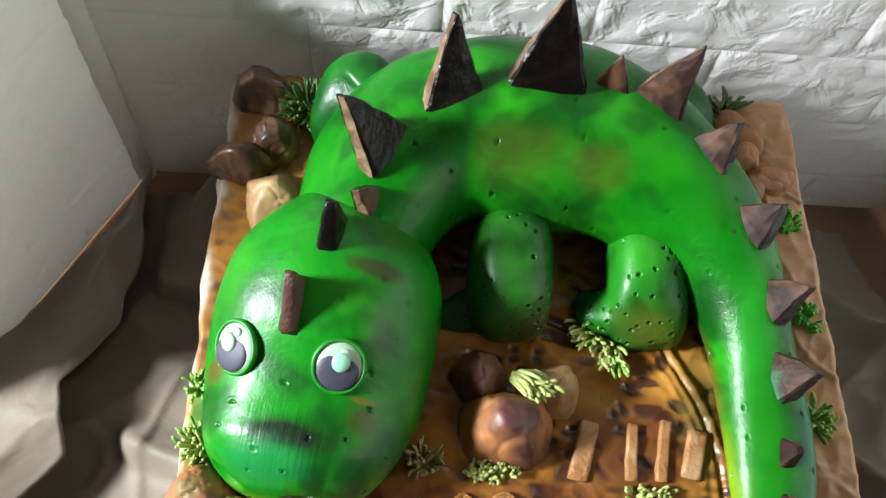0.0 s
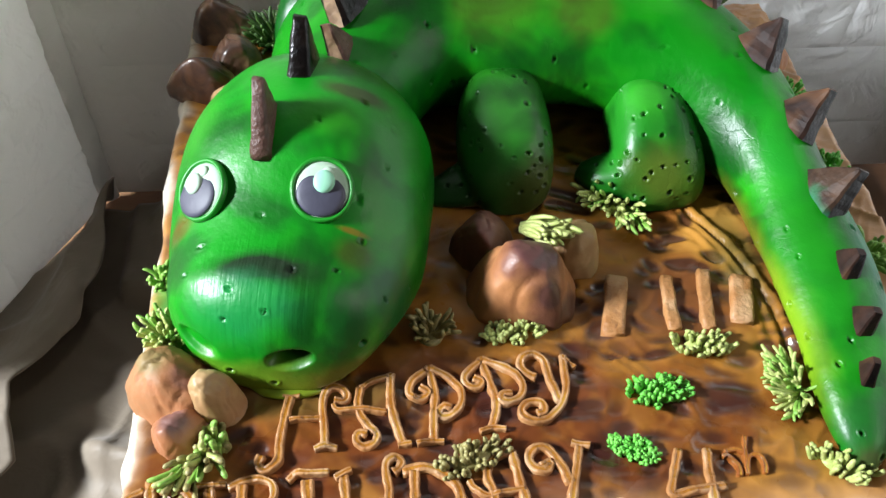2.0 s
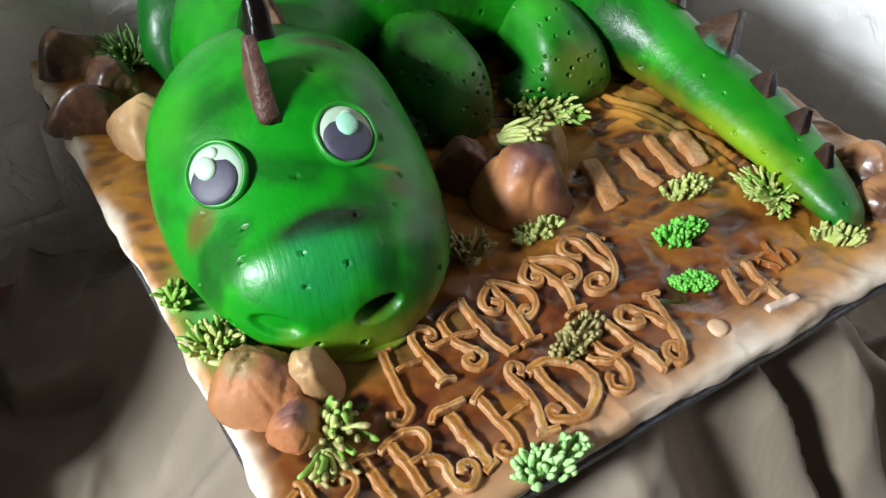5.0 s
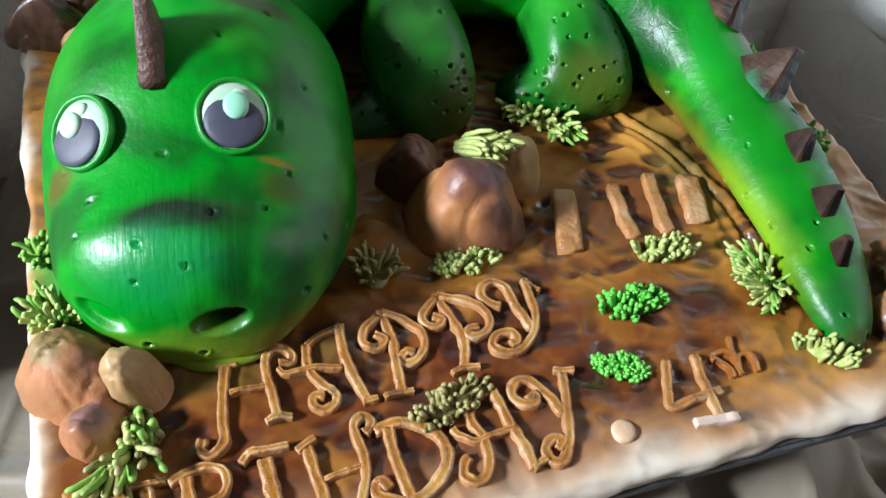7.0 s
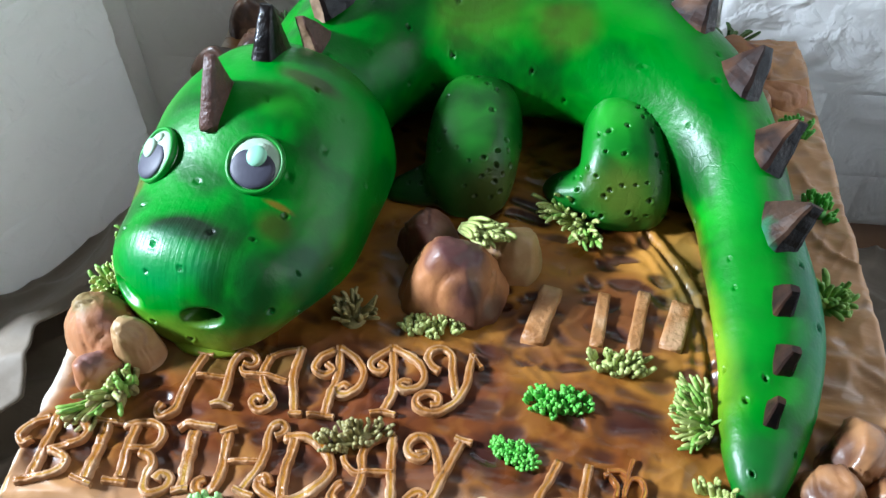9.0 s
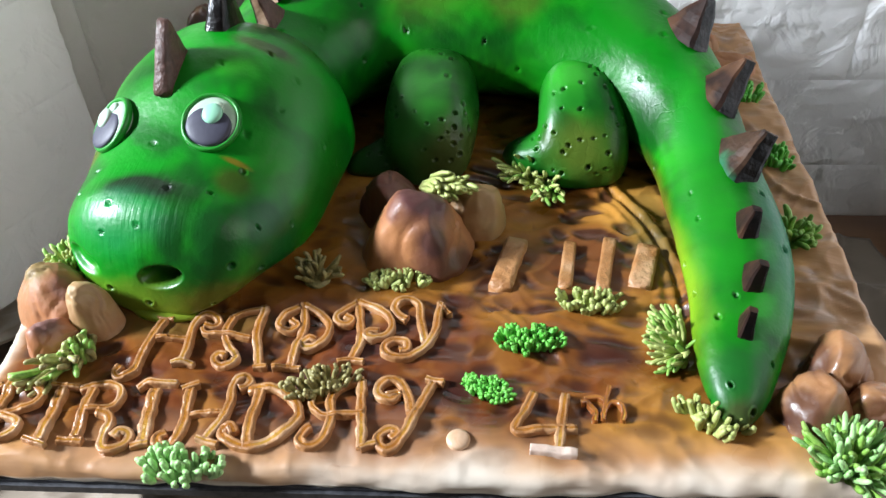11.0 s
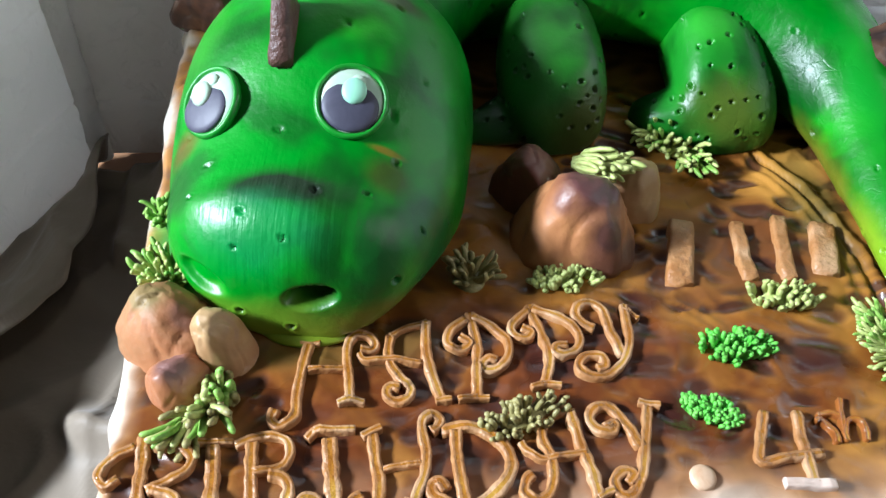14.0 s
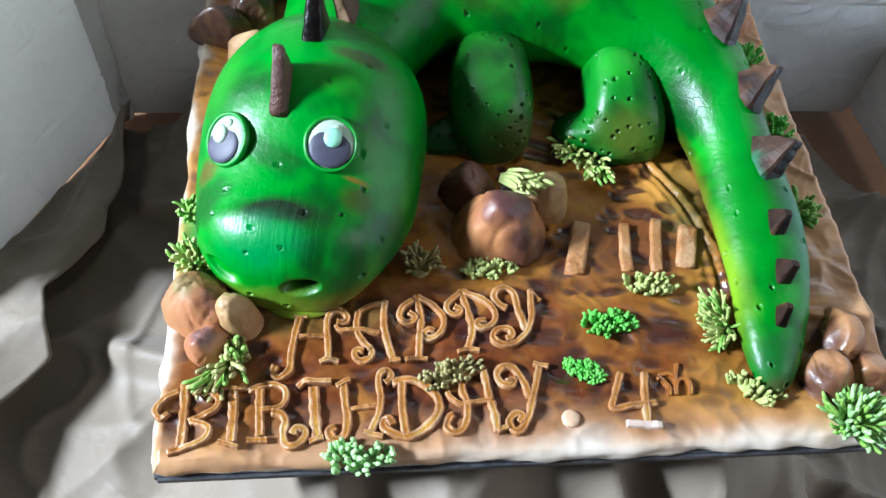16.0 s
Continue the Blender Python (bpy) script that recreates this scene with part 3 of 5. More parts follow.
# top raised out of view to keep the side fill off the cake
RIGHT_DIR = Vector((0.10, -1.0)).normalized()
brick_panel("wall_right", CORNER_R, RIGHT_DIR, 0.42, TABLE_Z + 0.02, 0.365, -0.0785,
            [[0.10, 0.29], [0.19, 0.35]], "white embossed foam brick panel standing beside the cake")

# the foam sheet is folded at the corner: a soft bead runs up it
bm = bmesh.new()
rings = []
for j in range(60):
    z = TABLE_Z + 0.012 + (0.128 - TABLE_Z - 0.012) * j / 59
    r = 0.0085 + 0.0010 * noise.noise(Vector((z * 40, 1.0, 2.0)))
    rings.append([Vector((CORNER_L[0] + 0.0015 + r * math.cos(a), CORNER_L[1] - 0.0035 + 0.7 * r * math.sin(a), z)) for a in np.linspace(0, 2 * math.pi, 17)[:-1]])
vs = grid_faces(bm, rings, close=True)
bm.faces.new(list(reversed(vs[0])))
bm.faces.new(vs[-1])
bmesh.ops.recalc_face_normals(bm, faces=bm.faces[:])
tagged(link_mesh("trim", bm, M_FOAM), "white foam bead in the corner of the brick panels", "trim", kind="structure")

# ---------- table and cloth ----------
table = new("table")
tagged(table, "orange-brown wooden table mostly hidden under a cloth", "table")
bm = bmesh.new()
bmesh.ops.create_cube(bm, size=1.0, matrix=Matrix.LocRotScale((0.02, -0.10, TABLE_Z - 0.0125), None, (1.10, 0.80, 0.025)))
bmesh.ops.bevel(bm, geom=bm.edges[:], offset=0.003, segments=2, affect='EDGES')
part("tabletop", bm, M_WOOD, table, smooth=False)
for lx in (-0.48, 0.52):
    for ly in (-0.45, 0.25):
        bm = bmesh.new()
        bmesh.ops.create_cube(bm, size=1.0, matrix=Matrix.LocRotScale((lx, ly, (TABLE_Z - 0.025 + FLOOR_Z) / 2), None, (0.05, 0.05, TABLE_Z - 0.025 - FLOOR_Z)))
        part("leg", bm, M_WOOD, table, smooth=False)


def left_edge(y):
    """Where the cloth ends in front of the left panel."""
    return CORNER_L[0] - (CORNER_L[1] - y) * LEFT_DIR.x / LEFT_DIR.y + 0.006 + 0.014 * smoothstep(0.09, 0.15, y) + 0.006 * noise.noise(Vector((y * 9, 0.3, 0)))


FLAP = [(-0.50, -0.42), (-0.068, -0.313), (-0.033, -0.285), (0.014, -0.296), (0.061, -0.264), (0.117, -0.257), (0.154, -0.261), (0.25, -0.262)]


def cloth_height(x, y):
    hump = smoothstep(0.215, 0.10, abs(x)) * smoothstep(0.235, 0.10, abs(y + 0.02))
    z = TABLE_Z + 0.008 + 0.152 * hump
    f = 0.0
    for ang, freq, ph, amp in ((0.9, 22, 0.3, 0.020), (-0.5, 17, 1.7, 0.016), (2.2, 31, 0.9, 0.012), (1.45, 44, 2.1, 0.006)):
        u = x * math.cos(ang) + y * math.sin(ang) + 0.045 * noise.noise(Vector((x * 5 + ph, y * 5, ph)))
        f += amp * (1 - abs(math.sin(u * freq + ph))) ** 2.2
    z += f * (0.35 + 1.0 * smoothstep(-0.3, 0.4, noise.noise(Vector((x * 5, y * 5, 4.2)))))
    z += 0.007 * (1 - min(1.0, 4 * abs(noise.noise(Vector((x * 9 + 3, y * 7, 2.6)))))) ** 2 + 0.003 * (1 - min(1.0, 4 * abs(noise.noise(Vector((x * 21, y * 17, 8.1)))))) ** 2
    # folds hanging down in front
    u = x + 0.25 * (y + 0.2) + 0.02 * noise.noise(Vector((x * 4, y * 4, 1.2)))
    ph = u * 14.5 + 0.7 * noise.noise(Vector((u * 11, y * 3, 7.7)))
    r = ph - math.floor(ph)
    drape = smoothstep(0.0, 0.62, r) * (1 - smoothstep(0.70, 1.0, r))
    z += 0.046 * smoothstep(-0.12, -0.19, y) * smoothstep(-0.24, -0.10, x) * drape
    # a second fold lying against the board's support, and a low ridge in front of it
    z += 0.024 * smoothstep(0.088, 0.095, y + 0.25 * (x + 0.22)) * smoothstep(-0.252, -0.246, x) * smoothstep(-0.15, -0.19, x)
    z += 0.016 * math.exp(-((y + 0.030 + 0.35 * (x + 0.22)) / 0.010) ** 2) * smoothstep(-0.265, -0.245, x) * smoothstep(-0.14, -0.17, x)
    # pressed flat in the corner between the panels
    low = smoothstep(-0.205, -0.235, x) * smoothstep(0.085, 0.125, y)
    return z + low * (min(z, TABLE_Z + 0.022 + 0.25 * (z - TABLE_Z - 0.022)) - z)


bm = bmesh.new()
rows = []
NX, NY = 260, 220
for j in range(NY + 1):
    y = -0.50 + 0.680 * j / NY
    row = []
    for i in range(NX + 1):
        xl = max(left_edge(y), -0.52)
        xr = 0.345 - 0.035 * smoothstep(0.04, 0.19, y) if y > -0.2 else 0.345 + (-(y + 0.2)) * 0.5
        x = xl + (xr - xl) * i / NX
        row.append(Vector((x, y, max(cloth_height(x, y), TABLE_Z + 0.003))))
    rows.append(row)
grid_faces(bm, rows)
cloth = thing("tablecloth", bm, M_CLOTH, "crumpled taupe-brown cloth draped over the table under the cake", "cloth")
# the doubled flap along the left panel, with its own crisp edge
bm = bmesh.new()
rows = []
for j in range(191):
    y = -0.45 + 0.64 * j / 190
    xf = float(np.interp(y, [p[0] for p in FLAP], [p[1] for p in FLAP]))
    xl = min(max(left_edge(y), -0.52), xf - 0.004)
    row = []
    for i in range(31):
        x = xl + (xf - xl) * i / 30
        row.append(Vector((x, y, max(cloth_height(x, y), TABLE_Z + 0.003) + 0.004 + 0.026 * smoothstep(0.0, 0.9, i / 30) + 0.004 * noise.noise(Vector((x * 16, y * 10, 2.2))))))
    rows.append(row)
grid_faces(bm, rows)
flap = part("folded_edge", bm, M_CLOTH, cloth)
fsol = flap.modifiers.new("thickness", 'SOLIDIFY')
fsol.thickness, fsol.offset = 0.0014, -1
sol = cloth.modifiers.new("thickness", 'SOLIDIFY')
sol.thickness, sol.offset = 0.0012, -1

# ---------- cake board with its modelled ground ----------
board = new("cake_board")
tagged(board, "square cake board covered with brown hand-modelled fondant earth", "cake board")
BX0, BX1, BY0, BY1 = -0.178, 0.182, -0.167, 0.180


RIDGE_Y, RIDGE_X = [-0.100, -0.084, -0.055, -0.036, -0.017, -0.001, 0.010], [0.107, 0.108, 0.1065, 0.102, 0.093, 0.085, 0.080]


def hollow(x, y):
    """How deep a thumb has pressed the paste here: 0 on the flat, 1 in the middle of a dent."""
    p = Vector((x, y, 0))
    q = Vector((x * 74 + 0.35 * y * 74 + 0.9 * noise.noise(p * 40), y * 112 + 0.9 * noise.noise(p * 40 + Vector((5, 2, 0))), 0.4))
    d, cells = noise.voronoi(q)
    pressed = smoothstep(-0.45, 0.10, noise.noise(Vector(cells[0]) * 2.3 + Vector((7.1, 0, 0))))
    where = 0.40 + 0.60 * max(smoothstep(0.085, 0.045, abs(x - 0.052)) * smoothstep(0.075, 0.045, abs(y + 0.028)), 0.45 * smoothstep(0.15, 0.10, abs(x + 0.055)) * smoothstep(0.055, 0.03, abs(y + 0.118)))
    return pressed * where * smoothstep(0.66, 0.16, d[0])


def ground_z(x, y):
    p = Vector((x, y, 0))
    z = 0.0026 * noise.noise(p * 30) + 0.0008 * noise.noise(p * 75 + Vector((3, 1, 0)))
    z += 0.0004 - 0.0019 * hollow(x, y)
    q = Vector((x * 55 + 2 * noise.noise(p * 18), y * 95 + 2 * noise.noise(p * 24), 1.7))
    z += 0.0008 * (1 - abs(noise.noise(q))) ** 4 - 0.0003
    # wrinkles along the right edge
    z += 0.0022 * smoothstep(0.125, 0.15, x) * (1 - min(1.0, 3 * abs(noise.noise(Vector((x * 36 + y * 14, y * 30, 6.0)))))) ** 2
    # folds lying along the tail
    if -0.105 < y < 0.02 and 0.06 < x < 0.13:
        u = x - float(np.interp(y, RIDGE_Y, RIDGE_X)) + 0.0012 * noise.noise(p * 90)
        lie = smoothstep(-0.102, -0.075, y) * smoothstep(0.016, 0.0, y)
        z += lie * (0.0026 * math.exp(-((u - 0.0010) / 0.0030) ** 2) + 0.0018 * math.exp(-((u + 0.0058) / 0.0020) ** 2) + 0.0013 * math.exp(-((u + 0.0105) / 0.0020) ** 2) - 0.0012 * math.exp(-((u + 0.0030) / 0.0010) ** 2))
    return z


bm = bmesh.new()
NX = NY = 320
rows = []
def board_row(v, z_extra, inset):
    row = []
    for i in range(NX + 1):
        x = BX0 + inset + (BX1 - BX0 - 2 * inset) * i / NX
        y = BY0 + inset + (BY1 - BY0 - 2 * inset) * v
        wx = 0.0016 * noise.noise(Vector((x * 22, y * 22, 8)))
        row.append(Vector((x + (wx if i in (0, NX) else 0), y + (wx if v in (0.0, 1.0) else 0), z_extra if z_extra is not None else ground_z(x, y))))
    return row
core = [board_row(j / NY, None, 0.004) for j in range(NY + 1)]
vs = grid_faces(bm, core)
ring = [vs[0][i] for i in range(NX + 1)] + [vs[j][NX] for j in range(1, NY + 1)] + [vs[NY][i] for i in range(NX - 1, -1, -1)] + [vs[j][0] for j in range(NY - 1, 0, -1)]
prev = ring
for out, dz in ((0.0022, -0.0010), (0.0034, -0.0030), (0.0038, -0.0050), (0.0034, -0.0068), (0.0020, -0.0080)):
    nxt = []
    for v in ring:
        px = 1 if v.co.x > BX1 - 0.007 else -1 if v.co.x < BX0 + 0.007 else 0
        py = 1 if v.co.y > BY1 - 0.007 else -1 if v.co.y < BY0 + 0.007 else 0
        wob = 1 + 0.7 * noise.noise(Vector((v.co.x * 60, v.co.y * 60, dz * 300)))
        s = out * (0.72 if px and py else 1) * wob
        nxt.append(bm.verts.new((v.co.x + px * s, v.co.y + py * s, dz + (v.co.z if dz > -0.002 else 0))))
    m_ = len(ring)
    for a in range(m_):
        bm.faces.new((prev[a], nxt[a], nxt[(a + 1) % m_], prev[(a + 1) % m_]))
    prev = nxt
bmesh.ops.recalc_face_normals(bm, faces=bm.faces[:])
ground = part("fondant_ground", bm, M_GROUND, board)
# where the dents lie: syrup gathers there, and their shade is painted in
dent_mask = ground.data.attributes.new("syrup", 'FLOAT', 'POINT')
dent_mask.data.foreach_set("value", [hollow(v.co.x, v.co.y) if v.co.z > -0.0045 else 0.0 for v in ground.data.vertices])
bm = bmesh.new()
bmesh.ops.create_cube(bm, size=1.0, matrix=Matrix.LocRotScale(((BX0 + BX1) / 2, (BY0 + BY1) / 2, -0.0106), None, (BX1 - BX0 - 0.002, BY1 - BY0 + 0.0015, 0.0064)))
bmesh.ops.bevel(bm, geom=bm.edges[:], offset=0.0015, segments=2, affect='EDGES')
part("drum", bm, M_DRUM, board, "black cake drum under the fondant", smooth=False)
# the box under the cloth on which the board stands
bm = bmesh.new()
bmesh.ops.create_cube(bm, size=1.0, matrix=Matrix.LocRotScale((0.0, -0.01, (TABLE_Z - 0.0138) / 2), None, (0.16, 0.16, -0.0138 - TABLE_Z)))
thing("cake_stand", bm, M_DRUM, "plain dark box hidden under the cloth carrying the board", "stand", smooth=False)

# ---------- dinosaur ----------
from mathutils.bvhtree import BVHTree
from mathutils.kdtree import KDTree


def poke(bm, count, radius, depth, apart, keep=lambda c: True, known=()):
    """Presses small holes into a surface with a stick: at the known places first, then here and there."""
    bm.normal_update()
    verts = list(bm.verts)
    tree = KDTree(len(verts))
    for n, v in enumerate(verts):
        tree.insert(v.co, n)
    tree.balance()
    spots = []
    for c in known:
        spots.append(verts[tree.find(Vector(c))[1]].co.copy())
    tries = 0
    while len(spots) < count and tries < count * 30:
        tries += 1
        c = verts[random.randrange(len(verts))].co
        if c.z > 0.008 and keep(c) and all((c - q).length > apart for q in spots):
            spots.append(c.copy())
    for c in spots:
        r = radius * random.uniform(0.75, 1.25)
        n = verts[tree.find(c)[1]].normal.copy()
        side = n.orthogonal().normalized()
        side.rotate(Matrix.Rotation(random.uniform(0, 6.28), 3, n))
        for co, idx, dist in tree.find_range(c, 2.2 * r):
            e = (co - c)
            long = e.dot(side)
            u = math.sqrt(max(0.0, e.length_squared - 0.45 * long * long)) / r
            verts[idx].co -= n * (depth * smoothstep(1.0, 0.35, u) - 0.16 * depth * math.exp(-((u - 1.25) / 0.3) ** 2))


dino = new("dinosaur_cake")
tagged(dino, "curled-up bright green airbrushed dinosaur cake with chocolate-brown back plates", "cake")

SPINE = [(-0.098, 0.000, 0.034, 0.058), (-0.092, 0.045, 0.037, 0.067), (-0.078, 0.088, 0.046, 0.074), (-0.045, 0.116, 0.056, 0.078),
         (0.0, 0.122, 0.062, 0.079), (0.045, 0.115, 0.057, 0.077), (0.082, 0.090, 0.047, 0.070), (0.1105, 0.050, 0.0325, 0.059),
         (0.1220, 0.010, 0.0235, 0.044), (0.1265, -0.030, 0.0235, 0.035), (0.1275, -0.060, 0.0235, 0.029), (0.1250, -0.090, 0.0205, 0.024),
         (0.1195, -0.115, 0.0165, 0.020), (0.116, -0.135, 0.010, 0.014), (0.1155, -0.143, 0.003, 0.006)]
bm = plump_tube(spline(SPINE, 420), 190, wobble=0.0022)
poke(bm, 75, 0.0012, 0.0022, 0.012)
BODY = BVHTree.FromBMesh(bm)
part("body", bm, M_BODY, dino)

HEAD_AT = Matrix.Translation((-0.106, -0.004, 0)) @ Matrix.Rotation(radians(-9), 4, 'Z')


# along the head: y, half width, height
HEAD_FORM = [(-0.0868, 0.004, 0.009), (-0.0852, 0.019, 0.020), (-0.0812, 0.0298, 0.0330), (-0.0738, 0.0392, 0.0443), (-0.064, 0.0460, 0.0502), (-0.054, 0.0502, 0.0520), (-0.044, 0.0530, 0.0548),
             (-0.030, 0.0565, 0.0605), (-0.010, 0.0588, 0.0715), (0.012, 0.0590, 0.0775), (0.035, 0.0555, 0.0765), (0.055, 0.0465, 0.068), (0.070, 0.035, 0.056),
             (0.081, 0.021, 0.041), (0.0868, 0.006, 0.026)]


def head_bmesh():
    rows = spline([(0.0, y, w, h) for y, w, h in HEAD_FORM], 230)
    return plump_tube(rows, 230, lambda y: 0.40 - 0.16 * smoothstep(-0.070, -0.035, y), 0.93, 0.0018, 5.0)


bm = head_bmesh()
# nostrils pressed into the snout
NOSTRILS = []
for wx, wy in ((-0.111, -0.085), (-0.148, -0.075)):
    q = HEAD_AT.inverted() @ Vector((wx, wy, 0.018))
    NOSTRILS.append((q.x, q.y))
inv = HEAD_AT.inverted()
PITS = [(-0.063, 0.000, 0.065), (-0.121, -0.040, 0.055), (-0.147, -0.047, 0.048), (-0.151, -0.057, 0.040), (-0.132, -0.067, 0.043), (-0.119, -0.076, 0.041),
        (-0.135, -0.075, 0.036), (-0.086, -0.077, 0.023), (-0.109, -0.064, 0.051), (-0.091, -0.064, 0.050), (-0.076, 0.008, 0.074), (-0.067, -0.020, 0.063)]
def clear_of_nostrils(c):
    return c.y < 0.06 and all(c.y > -0.06 or math.hypot(c.x - a, c.z - 0.0225) > 0.014 for a, _ in NOSTRILS)


poke(bm, 34, 0.0012, 0.0022, 0.014, clear_of_nostrils, [p for p in (inv @ Vector(q) for q in PITS) if clear_of_nostrils(p)])
for nx_, ny_ in NOSTRILS:
    for v in bm.verts:
        d = Vector(((v.co.x - nx_) / 0.0095, (v.co.z - 0.0225 + 0.12 * (v.co.x - nx_) * (1 if nx_ < 0 else -1)) / 0.0050)).length
        if d < 1.3 and v.co.y < -0.06:
            v.co += Vector((0, 0.0100, -0.0012)) * smoothstep(1.1, 0.50, d) * (0.34 if nx_ < -0.02 else 1.0)
bm.normal_update()
HEAD = BVHTree.FromBMesh(bm)
head = part("head", bm, M_HEAD, dino)
head.matrix_local = HEAD_AT


lip = part("lower_lip", plump_tube(spline([(-0.012, -0.0825, 0.001, 0.002), (-0.003, -0.0862, 0.0028, 0.0040), (0.007, -0.0866, 0.0030, 0.0042), (0.016, -0.0845, 0.0024, 0.0036), (0.022, -0.0815, 0.001, 0.002)], 50), 24, 0.5, wobble=0.0010), M_HEAD, dino)
lip.matrix_local = HEAD_AT


def top_of(tree, x, y):
    hit = tree.ray_cast(Vector((x, y, 0.5)), Vector((0, 0, -1)))
    return hit[0], hit[1]


def disc(rad, h, seg=28, rings=5, oval=1.0):
    """A pressed ball of paste: flat below, domed above."""
    bm = bmesh.new()
    prof = [(rad * math.cos(a), h * math.sin(a)) for a in np.linspace(0, math.pi / 2, rings + 1)[:-1]]
    loops = [[bm.verts.new((r * math.cos(2 * math.pi * i / seg), oval * r * math.sin(2 * math.pi * i / seg), z)) for i in range(seg)] for r, z in [(rad, -h)] + prof]
    for a, b in zip(loops, loops[1:]):
        for i in range(seg):
            bm.faces.new((a[i], a[(i + 1) % seg], b[(i + 1) % seg], b[i]))
    tip = bm.verts.new((0, 0, h))
    for i in range(seg):
        bm.faces.new((loops[-1][i], loops[-1][(i + 1) % seg], tip))
    return bm


def facing(place, normal, up):
    z = normal.normalized()
    x = up.cross(z).normalized()
    y = z.cross(x)
    return Matrix.Translation(place) @ Matrix((x, y, z)).transposed().to_4x4()


inv = HEAD_AT.inverted()
for ex, ey, kind in ((-0.1445, -0.0225, -1), (-0.0958, -0.0325, 1)):
    q = inv @ Vector((ex, ey, 0))
    place, nrm = top_of(HEAD, q.x, q.y)
    m = HEAD_AT @ facing(place + 0.0012 * nrm, nrm, Vector((0, 1, 0)))
    bm = disc(0.0122, 0.0034, 36, 6, 1.05)
    eye = part("eye", bm, M_EYE_WHITE, dino, "white cartoon eye with grey iris")
    eye.matrix_local = m @ Matrix.Diagonal((0.94, 0.94, 0.94, 1))
    rim_ = bmesh.new()
    rows = []
    for i in range(40):
        a = 2 * math.pi * i / 40
        rr = 0.0128 + 0.0003 * noise.noise(Vector((math.cos(a) * 2, math.sin(a) * 2, kind)))
        rows.append([Vector(((rr + 0.0012 * math.cos(b)) * math.cos(a), (rr + 0.0012 * math.cos(b)) * 1.05 * math.sin(a), 0.0002 + 0.0019 * math.sin(b))) for b in np.linspace(0, 2 * math.pi, 11)[:-1]])
    rows.append(rows[0])
    grid_faces(rim_, rows, close=True)
    bmesh.ops.remove_doubles(rim_, verts=rim_.verts[:], dist=1e-6)
    bmesh.ops.recalc_face_normals(rim_, faces=rim_.faces[:])
    part("rim", rim_, M_EYE_RIM, eye, "raised green ring")
    iris = part("iris", disc(0.0106, 0.0018, 36, 5, 0.90), M_EYE_GREY, eye, "grey-violet iris")
    iris.location = (-0.0018 if kind < 0 else 0.0, -0.0026, 0.0021)
    shine = part("highlight", disc(0.0046, 0.0016, 24, 4, 1.1), M_EYE_SHINE if kind > 0 else M_EYE_WHITE, eye, "pale dot")
    shine.location = (-0.0016 if kind < 0 else 0.0004, 0.0030, 0.0041)
    dot = part("highlight", disc(0.0028, 0.0014, 20, 4), M_EYE_WHITE, eye, "small pale dot")
    dot.location = (0.0034 if kind < 0 else 0.0014, 0.0072, 0.0026)

# legs
LEG_HEAD_SIDE = [[(-0.0065, 0.070, 0.015, 0.036), (-0.0065, 0.065, 0.0205, 0.045), (-0.007, 0.052, 0.0222, 0.048), (-0.0075, 0.03, 0.0228, 0.045), (-0.008, 0.016, 0.0218, 0.038), (-0.008, 0.007, 0.018, 0.027), (-0.008, 0.003, 0.01, 0.015)],
    [(-0.005, 0.030, 0.015, 0.026), (-0.020, 0.022, 0.015, 0.021), (-0.034, 0.018, 0.0125, 0.016), (-0.046, 0.017, 0.008, 0.011), (-0.051, 0.017, 0.003, 0.005)]]
LEG_TAIL_SIDE = [[(0.0705, 0.068, 0.014, 0.034), (0.0700, 0.064, 0.0195, 0.041), (0.069, 0.05, 0.0215, 0.044), (0.068, 0.032, 0.0222, 0.0415), (0.0675, 0.018, 0.0220, 0.034), (0.067, 0.008, 0.0205, 0.023), (0.0665, 0.003, 0.015, 0.013), (0.0665, 0.001, 0.006, 0.008)],
    [(0.070, 0.026, 0.018, 0.032), (0.055, 0.023, 0.017, 0.027), (0.044, 0.024, 0.0135, 0.019), (0.036, 0.028, 0.0095, 0.013), (0.031, 0.031, 0.004, 0.007)]]
LEG_BEHIND = [[(-0.075, 0.152, 0.006, 0.04), (-0.085, 0.15, 0.02, 0.05), (-0.098, 0.143, 0.024, 0.05), (-0.108, 0.131, 0.02, 0.04), (-0.113, 0.12, 0.01, 0.02), (-0.115, 0.114, 0.003, 0.006)]]
LEG_BEHIND_TAIL = [[(0.075, 0.165, 0.006, 0.03), (0.085, 0.163, 0.018, 0.035), (0.1, 0.158, 0.02, 0.035), (0.112, 0.15, 0.016, 0.028), (0.119, 0.142, 0.007, 0.014), (0.121, 0.139, 0.002, 0.005)]]


def grown_together(bms, voxel, rounds):
    """Several rolls pressed into one skin with soft creases between them."""
    me = bpy.data.meshes.new("rolls")
    whole = bmesh.new()
    for bm in bms:
        bm.to_mesh(me)
        bm.free()
        whole.from_mesh(me)
    whole.to_mesh(me)
    whole.free()
    ob = new("rolls", me)
    mod = ob.modifiers.new("skin", 'REMESH')
    mod.mode, mod.voxel_size = 'VOXEL', voxel
    bpy.context.view_layer.update()
    out = bmesh.new()
    out.from_mesh(ob.evaluated_get(bpy.context.evaluated_depsgraph_get()).to_mesh())
    bpy.data.objects.remove(ob)
    bpy.data.meshes.remove(me)
    for _ in range(rounds):
        bmesh.ops.smooth_vert(out, verts=out.verts[:], factor=0.5, use_axis_x=True, use_axis_y=True, use_axis_z=True)
    return out


